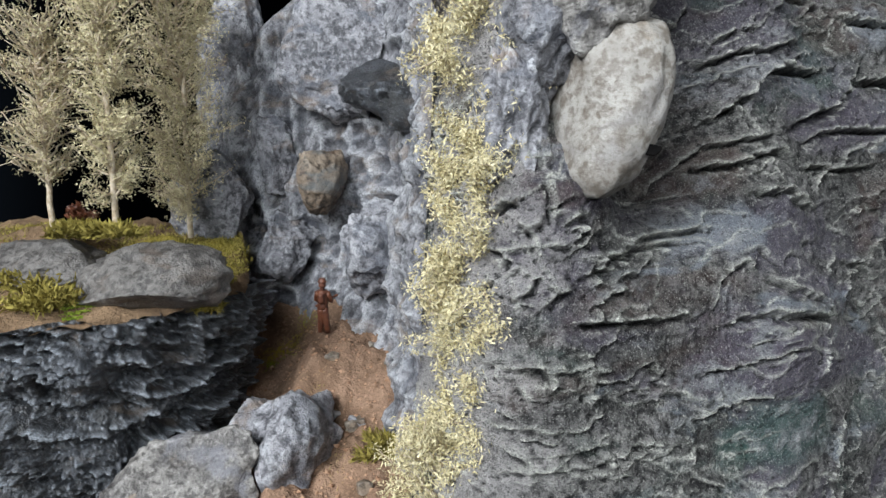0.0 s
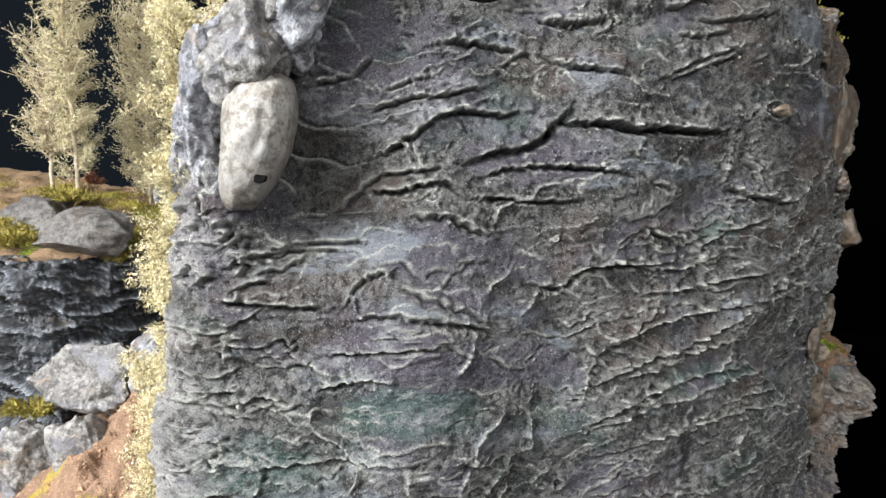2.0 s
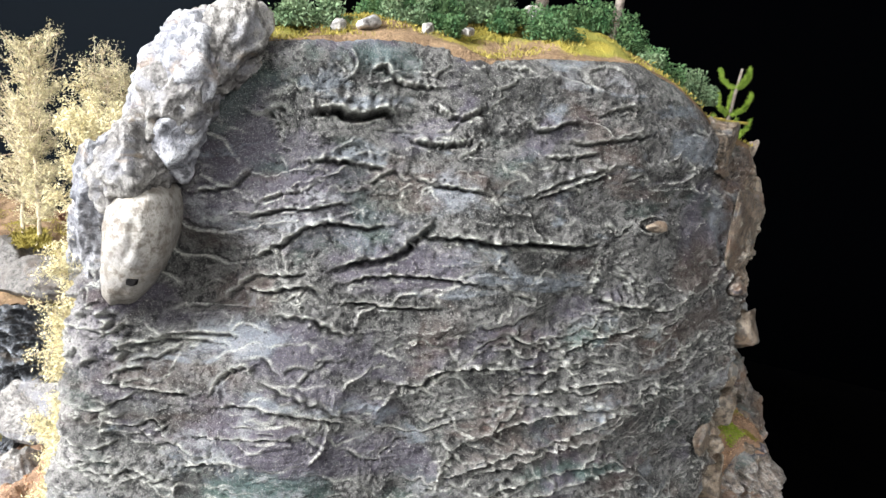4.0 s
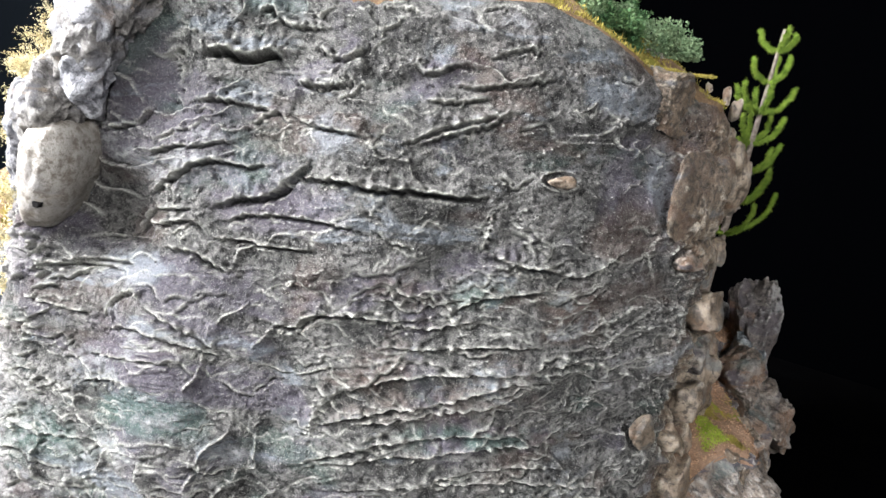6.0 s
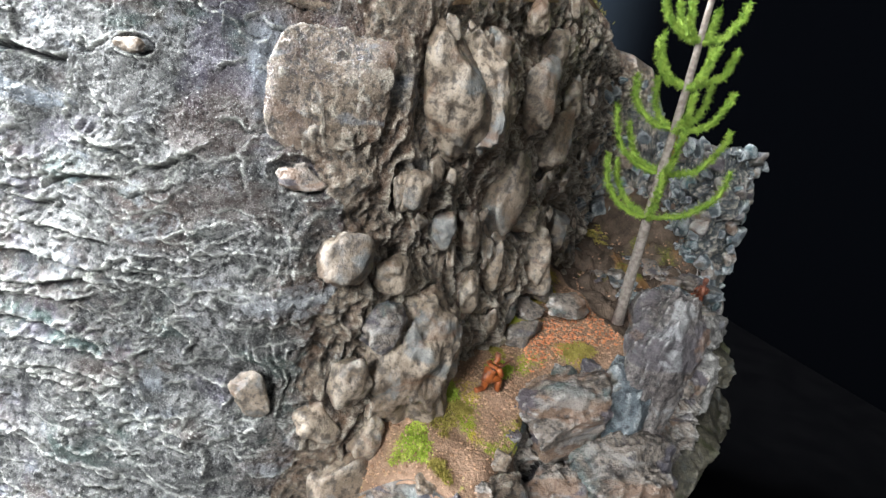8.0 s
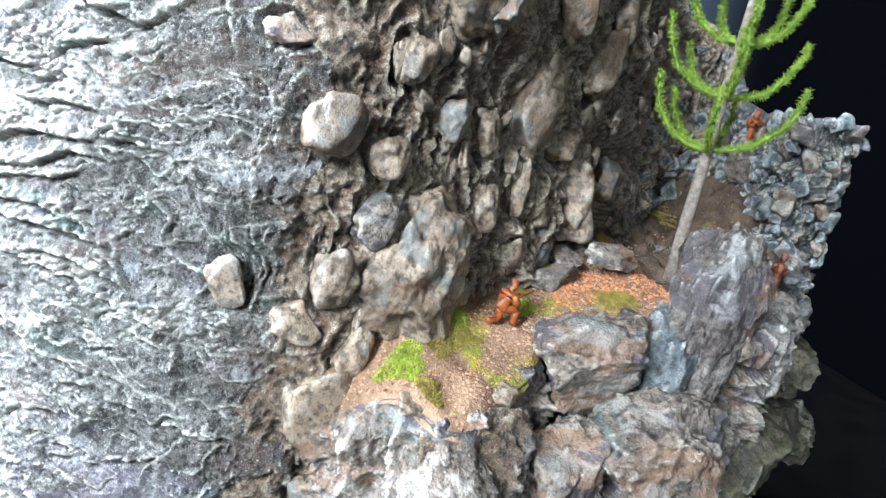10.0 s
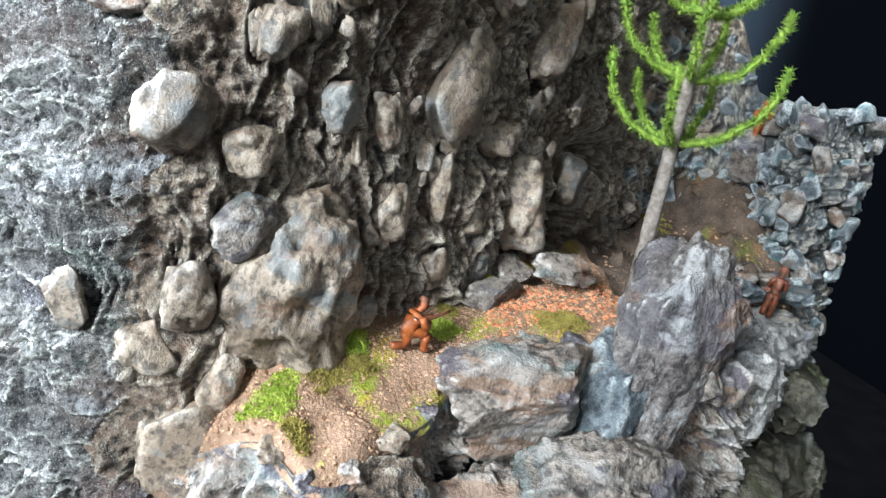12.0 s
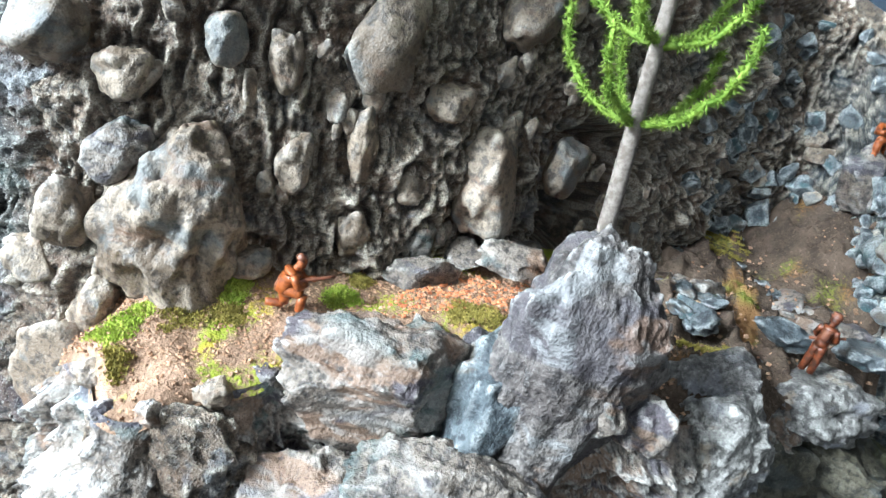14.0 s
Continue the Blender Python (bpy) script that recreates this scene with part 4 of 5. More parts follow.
rim_l, foot_l = curve_points(RIM, 200), curve_points(FOOT, 200)
out = np.stack([np.gradient(rim_l[:, 1]), -np.gradient(rim_l[:, 0]), 0 * rim_l[:, 0]], -1)
out /= np.linalg.norm(out, axis=1, keepdims=True)
v = np.linspace(-.10, 1.03, 70)[None, :, None]
LP = foot_l[:, None] * (1 - v) + rim_l[:, None] * v
LP[..., 2] += .0022 * fbm(LP[..., 0] * 60, LP[..., 1] * 60, 0, 4, 101) - .004 * np.clip((v[..., 0] - .85) / .15, 0, 3) ** 2
patch = fbm(LP[..., 0] * 55, LP[..., 1] * 55, 6.0, 2, 103)
moss = np.clip(.30 + .55 * patch - .9 * np.clip((np.arange(200)[:, None] / 199 - .50) * 8, 0, 1) + .25 * np.clip(.25 - v[..., 0], 0, 1) * 4 - .25 * np.clip((v[..., 0] - .4) * 2, 0, 1), 0, 1)
part("top", mesh_from("ledge_top", LP[:104].reshape(-1, 3), grid_faces(104, 70), True, {"moss": moss[:104]}), M_EARTH, ledge, "reddish earth with patches of green moss")
GH = .004 * ridged(LP[103:, :, 0] * 50, LP[103:, :, 1] * 50, 0, 4, 107, .55)
GP = LP[103:].copy()
GP[..., 2] += GH * np.clip((np.arange(97)[:, None]) / 12, 0, 1)
part("gully_floor", mesh_from("gully_floor", GP.reshape(-1, 3), grid_faces(97, 70), True, {"moss": np.clip(.12 + .5 * patch[103:], 0, 1)}), M_GULLY, ledge, "layered brown earth and rock of the gully floor")
zf = np.linspace(0, 1, 230)[None, :, None]
low = rim_l + out * .004
low[:, 2] = .02
rim_l[:, 2] -= .0035
rim_f, low_f, out_f = ([np.stack([np.interp(np.linspace(0, 199, 480), np.arange(200), q[:, k]) for k in range(3)], -1) for q in (rim_l, low, out)])
FP = rim_f[:, None] * (1 - zf) + low_f[:, None] * zf
FH = .002 + .006 * fbm(FP[..., 0] * 30, FP[..., 1] * 30, FP[..., 2] * 30, 3, 111) + .0045 * ridged(FP[..., 0] * 60, FP[..., 1] * 60, FP[..., 2] * 50, 5, 113, 0.6) - .001
FH = FH * np.clip(zf[..., 0] * 14, 0, 1) + .0006
FP = FP + out_f[:, None] * FH[..., None]
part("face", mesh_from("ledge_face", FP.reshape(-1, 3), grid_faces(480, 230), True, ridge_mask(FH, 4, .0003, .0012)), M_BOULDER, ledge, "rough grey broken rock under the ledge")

K = dict(rough=.20, cuts=9, blocky=2.6, ridges=.058, fine=.030)
dome = new("boulder", pebble_mesh("boulder", 14, 6, 1, 2.3, 60, .030))
dome.data.materials.append(M_STONE)
dome.matrix_basis = pose(.2515, .3920, .2220, 0, -4, 25) @ Matrix.Diagonal((.033, .039, .057, 1))
tagged(dome, "large brown-grey pitted boulder on the ledge beside the cliff", "boulder")
boulder("boulder", (.2205, .457, .2145), (.016, .027, .017), (0, 0, 20), 2, M_BOULDER, "small grey angular boulder on the earth ledge", 4, **K)
boulder("boulder", (.2105, .489, .2265), (.017, .026, .011), (0, 8, 15), 3, M_BOULDER, "flat grey stone slab at the foot of the cave", 4, **K)
boulder("boulder", (.200, .470, .2205), (.016, .022, .012), (0, 4, -15), 13, M_BOULDER, "low grey stone at the foot of the cliff", 4, **K)
boulder("boulder", (.2605, .510, .2225), (.036, .042, .084), (0, -4, 15), 104, M_TIP, "tall pointed violet-grey boulder beside the larch", 6, **K)
boulder("boulder", (.2630, .462, .1955), (.036, .060, .042), (0, 0, 5), 5, M_BOULDER, "rugged brown-grey boulder below the ledge", 6, **K)
boulder("boulder", (.2765, .486, .174), (.040, .062, .052), (0, 0, 10), 6, M_BOULDER, "white-streaked rugged boulder below the ledge", 6, **K)
boulder("boulder", (.276, .412, .166), (.034, .044, .046), (0, 0, -10), 7, M_FRONT, "grooved grey-brown rock under the ledge corner", 6, rough=.12, cuts=5, blocky=3.2, ridges=.06, fine=.02)
boulder("boulder", (.2590, .488, .1985), (.026, .032, .046), (0, 0, 20), 19, M_BLUE, "teal-grey painted rock between two boulders of the ledge", 5, **K)
boulder("boulder", (.282, .452, .166), (.026, .030, .040), (0, 0, 20), 14, M_BOULDER, "brown-grey boulder low on the ledge face", 5, **K)
boulder("boulder", (.2655, .5195, .212), (.010, .011, .014), (0, 10, 0), 15, M_BOULDER, "small pale stone wedged beside the tall boulder", 4, **K)
boulder("boulder", (.2575, .531, .208), (.012, .013, .022), (0, 8, 10), 16, M_BOULDER, "small brown stone wedged beside the tall boulder", 4, **K)
boulder("boulder", (.222, .560, .193), (.036, .046, .044), (0, 4, 35), 8, M_SHOULDER, "grey boulder in the gully below the standing figurine", 6, **K)
boulder("boulder", (.184, .601, .1985), (.036, .050, .025), (0, 0, 30), 9, M_SHOULDER, "flat grey slab that carries the standing figurine", 5, **K)
# the low boulders carry painted shade
boulder("boulder", (.195, .585, .170), (.040, .050, .046), (0, 0, 10), 17, M_OLIVE_SHADE, "grey boulder under the flat slab, shade in its colour", 5, **K)
boulder("boulder", (.235, .560, .150), (.044, .056, .050), (0, 0, 50), 18, M_OLIVE_SHADE, "large grey boulder low in the gully mouth", 5, **K)
boulder("boulder", (.182, .622, .172), (.040, .044, .040), (0, 6, 30), 119, M_OLIVE_SHADE, "grey-brown boulder under the outer edge of the slab", 5, **K)
boulder("boulder", (.164, .642, .160), (.034, .040, .036), (0, 0, 60), 120, M_OLIVE_SHADE, "brown boulder jutting from the foot of the outcrop", 5, **K)
boulder("boulder", (.188, .616, .135), (.040, .048, .044), (0, 0, 20), 121, M_OLIVE_SHADE, "brown-grey boulder low at the foot of the outcrop", 5, **K)
boulder("boulder", (.162, .650, .118), (.044, .048, .050), (0, 0, 80), 122, M_OLIVE_SHADE, "olive-brown boulder at the base of the outcrop, shade in its colour", 5, **K)
r = np.random.default_rng(37)
for k in range(26):
    x, y = .09 + .09 * r.uniform(), .545 + .085 * r.uniform()
    w = r.uniform(.010, .020)
    boulder("rock", (x, y, .214 + .10 * max(0, .12 - x) + .002), (w, w * 1.3, w * .6), (r.normal() * 10, r.normal() * 10, r.uniform(0, 360)), 400 + k, M_BLUE if k % 2 else M_BOULDER, "blue-grey rock lying on the gully floor", 4, "gully rocks", "rock", **K)

# small stones along the broken rim of the ledge
r = np.random.default_rng(39)
for k in range(11):
    p = rim_l[int(18 + k * 8.4)] - out[int(18 + k * 8.4)] * r.uniform(.000, .003)
    w = r.uniform(.006, .013)
    boulder("rock", (p[0], p[1], p[2] - .001), (w, w * 1.2, w * .8), (r.normal() * 12, r.normal() * 12, r.uniform(0, 360)), 440 + k, M_BOULDER if k % 3 else M_STONE, "brown-grey rock in the broken rim of the ledge", 4, "rim rocks", "rock", **K)

# the larch
def bent(a, b, n, sway, seed):
    r = np.random.default_rng(seed)
    t = np.linspace(0, 1, n)[:, None]
    p = np.array(a) * (1 - t) + np.array(b) * t
    return p + np.cumsum(r.normal(size=(n, 3)), 0) * sway * np.sin(np.pi * t)


def larch(at, top, seed, whorls, reach, rad=.0021, start=.22, fuzz=1.0, label="young larch with bright green needles"):
    tree = thing("larch_tree", label, "tree", at, "larch trees")
    r = np.random.default_rng(seed)
    trunk = bent(at, top, 14, .0002, seed)
    part("trunk", join_tubes("larch_trunk", [tube(trunk, np.linspace(rad, rad * .3, 14), 9)]), M_BARK, tree, "bare grey stem")
    for k in range(whorls):
        f = start + (1 - start) * (k / (whorls - .3)) ** .95
        c = np.array(at) * (1 - f) + np.array(top) * f
        n = 5 if k < whorls - 2 else 3
        for j in range(n):
            a = 2 * np.pi * (j + .35 * (k % 2)) / n + r.normal() * .25 + seed
            L = reach * (1 - .62 * f) * r.uniform(.85, 1.25)
            d = np.array([np.cos(a), np.sin(a), 0])
            t = np.linspace(0, 1, 10)[:, None]
            p = c + d * L * np.sin(t * 1.45) + np.array([0, 0, 1]) * L * (.95 * t ** 2.0)
            p = p + r.normal(size=p.shape) * .0004
            limb = part("branch", join_tubes("larch_branch", [tube(p, np.linspace(.0012, .0007, 10), 5)]), M_NEEDLE, tree, "upswept needle-covered branch")
            q = np.vstack([p[i] * (1 - u) + p[i + 1] * u for i in range(1, 9) for u in np.linspace(0, 1, 170)])
            w = r.normal(size=q.shape)
            w[:, 2] += .35
            part("needles", tuft_mesh("larch_needles", q + r.normal(size=q.shape) * .0003, w, r.uniform(.0013, .0028, len(q)) * fuzz, np.full(len(q), .00016)), M_NEEDLE, limb, "bright yellow-green needles")
    return tree


larch((.222, .511, .222), (.239, .503, .408), 3, 7, .031, .0030, .31, 1.05)

# ---- figurines: plain small castings ----
def figurine(name, at, turn, kneeling, mat, label, scale=1.0):
    rods, dark = [], []

    def rod(*pts, r0=.0011, r1=.0009, ink=False):
        p = curve_points([np.array(q, float) for q in pts], 6) if len(pts) > 2 else np.linspace(pts[0], pts[1], 5)
        rods.append(tube(p, np.linspace(r0, r1, len(p)), 8))
        dark.extend([int(ink)] * len(rods[-1][1]))
    if kneeling:
        rod((-.0072, .0012, .0010), (-.0050, .0011, .0011), (-.0022, .0014, .0012), r0=.0012, r1=.0014)
        rod((-.0022, .0014, .0014), (-.0022, .0012, .0036), (-.0026, .0008, .0060), r0=.0015, r1=.0022)
        rod((.0042, -.0014, .0005), (.0026, -.0014, .0008), r0=.0010, r1=.0012)
        rod((.0026, -.0014, .0008), (.0030, -.0014, .0036), (.0030, -.0014, .0060), r0=.0012, r1=.0015)
        rod((.0031, -.0014, .0060), (.0004, -.0010, .0064), (-.0024, -.0004, .0062), r0=.0016, r1=.0022)
        rod((-.0028, 0, .0058), (-.0020, 0, .0092), (-.0004, 0, .0126), r0=.0027, r1=.0029)
        rod((0, 0, .0132), (.0008, 0, .0146), r0=.0012, r1=.0012)
        rod((.0010, 0, .0142), (.0014, 0, .0158), (.0014, 0, .0170), r0=.0015, r1=.0014)
        rod((0, .0030, .0122), (.0026, .0034, .0094), (.0058, .0012, .0108), r0=.0013, r1=.0010)
        rod((0, -.0030, .0122), (.0016, -.0036, .0090), (.0036, -.0008, .0094), r0=.0013, r1=.0010)
        rod((-.0024, -.0006, .0086), (.0046, .0002, .0106), (.0112, .0012, .0126), r0=.0008, r1=.0005, ink=True)
        rod((.0008, 0, .0163), (.0015, 0, .0178), r0=.0018, r1=.0013, ink=True)
        rod((-.0040, 0, .0066), (-.0032, 0, .0092), r0=.0016, r1=.0016, ink=True)
    else:
        rod((-.0011, 0, .0002), (-.0009, .0001, .0045), (-.0006, 0, .0088), r0=.0010, r1=.0014)
        rod((.0013, .0003, .0002), (.0011, 0, .0045), (.0006, 0, .0088), r0=.0010, r1=.0014)
        rod((0, 0, .0082), (0, .0003, .0115), (.0001, 0, .0148), r0=.0017, r1=.0019)
        rod((0, 0, .0150), (0, .0001, .0162), r0=.0008, r1=.0008)
        rod((0, 0, .0160), (0, .0002, .0182), r0=.0013, r1=.0012)
        rod((-.0018, 0, .0142), (-.0027, .0012, .0112), (-.0012, .0027, .0102), r0=.0008, r1=.0007)
        rod((.0018, 0, .0142), (.0028, .0012, .0112), (.0014, .0028, .0106), r0=.0008, r1=.0007)
        rod((-.0034, .0026, .0085), (.0044, .0030, .0128), r0=.0005, r1=.0004, ink=True)
        rod((0, .0002, .0176), (0, .0002, .0190), r0=.0017, r1=.0010, ink=True)
        rod((0, -.0014, .0108), (0, -.0014, .0140), r0=.0013, r1=.0013, ink=True)
    me = join_tubes(name, rods)
    me.materials.append(mat)
    me.materials.append(M_FIG_DARK)
    me.polygons.foreach_set("material_index", np.array(dark, np.int32))
    ob = new(name, me)
    ob.matrix_basis = pose(*at, *turn) @ Matrix.Scale(scale, 4)
    return tagged(ob, label, "figurine", "figurines")


figurine("figurine", (.251, .4285, .2065), (0, 0, 105), True, M_FIG_ORANGE, "tiny orange-brown kneeling figurine on the earth ledge", .98)
figurine("figurine", (.1876, .5945, .2095), (0, 6, 60), False, M_FIG_BROWN, "tiny rust-brown standing figurine on a flat slab", 1.25)
figurine("figurine", (-.0548, .292, .2105), (0, 0, -10), False, M_FIG_DARK, "tiny dark red-brown standing figurine on the ravine path", 1.35)

boulder("rock", (.0945, .6285, .271), (.024, .024, .028), (0, 0, 40), 470, M_BOULDER, "grey rock that carries a figurine at the head of the gully", 4, "gully rocks", "rock", **K)
figurine("figurine", (.0950, .6290, .2830), (0, 0, -30), True, M_FIG_ORANGE, "tiny orange crouching figurine at the head of the gully", 1.15)

# ---- the ravine ----
ravine = thing("ravine_path", "brown earth path climbing the ravine between rocks", "path", (-.04, .24, .17))
px, py = np.meshgrid(np.linspace(-.14, .02, 110), np.linspace(.12, .325, 140), indexing="ij")
pz = .2 + (py - .274) * .46 + .006 * fbm(px * 40, py * 40, 0, 5, 121, .6) - .55 * np.clip(-.058 - px, 0, 1)
moss = np.clip(.1 + .4 * fbm(px * 50, py * 50, 3.0, 2, 123), 0, 1)
part("earth", mesh_from("path_earth", np.stack([px, py, pz], -1).reshape(-1, 3), grid_faces(110, 140)[:, ::-1], True, {"moss": moss}), M_EARTH, ravine)

platform = thing("rock_platform", "dark rock outcrop with a mossy earth top", "rock outcrop", (-.15, .25, 0))
PL = curve_points([(-.30, .235), (-.25, .222), (-.20, .211), (-.15, .207), (-.115, .213), (-.096, .228), (-.084, .248), (-.082, .270), (-.09, .30)], 200)
outp = np.stack([np.gradient(PL[:, 1]), -np.gradient(PL[:, 0])], -1)
outp /= np.linalg.norm(outp, axis=1, keepdims=True)
zt = .238
PF, OF = ([np.stack([np.interp(np.linspace(0, 199, 440), np.arange(200), q[:, k]) for k in range(2)], -1) for q in (PL, outp)])
v = np.linspace(0, 1, 300)[None, :]
DZ = zt - v * (zt - .03)
DX, DY = PF[:, 0:1], PF[:, 1:2]
tip = .25 * (DX + .15)
DH = .006 * fbm(DX * 40, DY * 40, DZ * 40, 3, 131) + .0050 * ridged(DX * 45, DY * 45, (DZ + tip) * 110, 5, 133, .6) - .012 * np.clip(v * 2.2, 0, 1)
DP = np.concatenate([PF[:, None] + OF[:, None] * DH[..., None], np.broadcast_to(DZ[..., None], (440, 300, 1))], -1)
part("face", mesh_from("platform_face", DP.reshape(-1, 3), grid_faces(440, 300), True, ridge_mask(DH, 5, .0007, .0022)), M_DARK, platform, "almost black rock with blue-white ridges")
BK = curve_points([(-.30, .34), (-.25, .335), (-.20, .33), (-.15, .325), (-.13, .32), (-.115, .318), (-.105, .315), (-.10, .31), (-.095, .305)], 200)
v = np.linspace(0, 1, 60)[None, :, None]
TP = PL[:, None] * (1 - v) + BK[:, None] * v
tz = zt - .001 + .020 * np.sin(np.clip(v[..., 0] * 1.1, 0, 1) * 1.6) + .003 * fbm(TP[..., 0] * 50, TP[..., 1] * 50, 0, 4, 141)
TP = np.concatenate([TP, tz[..., None]], -1)
moss = np.clip(v[..., 0] * 12 - .6, 0, 1) * np.clip(.18 + .6 * fbm(TP[..., 0] * 40, TP[..., 1] * 40, 3.0, 2, 143), 0, 1)
part("top", mesh_from("platform_top", TP.reshape(-1, 3), grid_faces(200, 60), True, {"moss": moss}), M_TURF, platform, "mossy brown earth")

S = dict(rough=.10, cuts=5, blocky=2.3, ridges=.03, fine=.04)
boulder("boulder", (-.106, .237, .2455), (.054, .040, .030), (4, 0, 10), 21, M_SLAB, "smooth grey slab boulder on the mossy outcrop", 5, **S)
boulder("boulder", (-.156, .252, .2495), (.056, .040, .020), (0, 0, -8), 22, M_SLAB, "low grey boulder among moss", 5, **S)
boulder("boulder", (-.094, .222, .172), (.066, .040, .046), (0, -14, 12), 23, M_SHOULDER, "long grey boulder beside the ravine path", 5, **K)
boulder("boulder", (-.061, .240, .184), (.036, .036, .054), (0, 6, 30), 24, M_INNER, "grey boulder beside the ravine path", 5, **K)
boulder("boulder", (-.106, .196, .139), (.036, .030, .040), (0, 0, 0), 25, M_SHOULDER, "pale grey boulder at the foot of the outcrop", 5, **K)
boulder("boulder", (-.074, .200, .145), (.034, .028, .042), (0, 0, 40), 26, M_SHOULDER, "pale angular boulder at the foot of the outcrop", 5, **K)
# big slabs of the ravine wall
boulder("boulder", (-.046, .318, .342), (.068, .044, .066), (-10, 8, 10), 27, M_INNER, "large overhanging grey slab in the ravine wall", 6, **S)
boulder("boulder", (-.057, .305, .2825), (.023, .022, .034), (0, 6, 0), 28, M_STONE, "brown pointed stone hanging in the ravine wall", 5, **S)
boulder("boulder", (-.0815, .319, .2915), (.021, .020, .038), (0, -8, 0), 29, M_INNER, "grey upright stone in the ravine wall", 5, **S)
boulder("boulder", (-.109, .309, .2685), (.036, .028, .051), (0, 10, 0), 30, M_INNER, "grey egg-shaped boulder leaning on the ravine wall", 5, **S)
boulder("boulder", (-.102, .342, .338), (.036, .034, .070), (0, 16, 0), 31, M_INNER, "tall grey slab leaning on the ravine wall", 5, **K)
boulder("boulder", (-.018, .290, .318), (.050, .040, .034), (0, 0, 10), 32, M_DARK, "dark ragged rock hanging under the slab", 5, **K)
boulder("boulder", (-.075, .318, .245), (.030, .022, .034), (0, 0, 10), 33, M_INNER, "small grey rock low in the ravine wall", 5, **K)
boulder("boulder", (-.028, .302, .248), (.034, .026, .044), (0, 0, 10), 34, M_INNER, "violet-grey rock low in the ravine wall", 5, **K)

# pale rocks down the shoulder of the cliff
snout = boulder("boulder", (.0365, .1790, .3080), (.0280, .0480, .0460), (0, 0, 35), 41, M_PALE, "pale smooth muzzle-shaped limestone jutting from the cliff shoulder", 5, rough=.06, cuts=2, blocky=2.7, fine=.014, ridges=.006)
for vert in snout.data.vertices:
    low = max(0.0, min(1.0, .5 - vert.co.z / .046))
    vert.co.x *= 1.04 - .28 * low
    vert.co.y = vert.co.y * (1.05 - .30 * low) - .004 * low
    vert.co.x += .15 * vert.co.z
    vert.co.z += .34 * vert.co.x * low ** 2
snout.data.update()
nostril = min((snout.matrix_basis @ vert.co for vert in snout.data.vertices), key=lambda p: (p - Vector((.0515, .1600, .2950))).length)
L = dict(rough=.22, cuts=5, blocky=2.2, ridges=.06, fine=.05)
boulder("boulder", (.0400, .1750, .338), (.030, .028, .034), (0, 28, 30), 42, M_SHOULDER, "pale knobbly limestone on the cliff shoulder", 5, **L)
boulder("boulder", (.0500, .1840, .362), (.024, .024, .036), (0, 30, 30), 45, M_SHOULDER, "pale ridged limestone higher on the shoulder", 5, **L)
boulder("boulder", (.0605, .1965, .382), (.024, .024, .038), (0, 26, 30), 43, M_SHOULDER, "pale knobbly limestone at the cliff rim", 5, **L)
boulder("boulder", (.050, .191, .372), (.036, .030, .044), (0, 34, 30), 50, M_INNER, "violet-grey ridged rock on the cliff shoulder", 5, **L)
boulder("boulder", (.042, .186, .350), (.034, .030, .040), (0, 24, 30), 51, M_INNER, "violet-grey creased rock on the cliff shoulder", 5, **L)
boulder("boulder", (.024, .178, .330), (.024, .028, .046), (0, 15, 0), 44, M_INNER, "violet-grey rock behind the pale limestone", 5, **L)
boulder("boulder", (.016, .172, .302), (.018, .022, .036), (0, 5, 0), 46, M_INNER, "violet-grey rock under the shoulder", 5, **L)
boulder("boulder", (.2280, .351, .3590), (.042, .054, .029), (0, 0, 20), 47, M_FRONT, "overhanging brown rock lip at the cliff rim", 6, rough=.08, cuts=6, blocky=4.5, ridges=.03, fine=.03)
boulder("boulder", (.2440, .4055, .325), (.023, .027, .044), (0, -8, 50), 48, M_STONE, "tall brown stone under the rock lip", 5, **K)
for k, (x, y, z, w) in enumerate([(.147, .302, .4115, .012), (.086, .232, .396, .007), (.098, .236, .398, .009), (.131, .262, .399, .006), (.118, .250, .398, .007), (.160, .300, .409, .009), (.210, .375, .380, .012)]):
    boulder("stone", (x, y, z), (w, w, w * .75), (0, 0, 40 * k), 480 + k, M_SHOULDER, "small pale stone lying on the turf", 3, "turf stones", "stone", rough=.1, cuts=9, blocky=3.0)


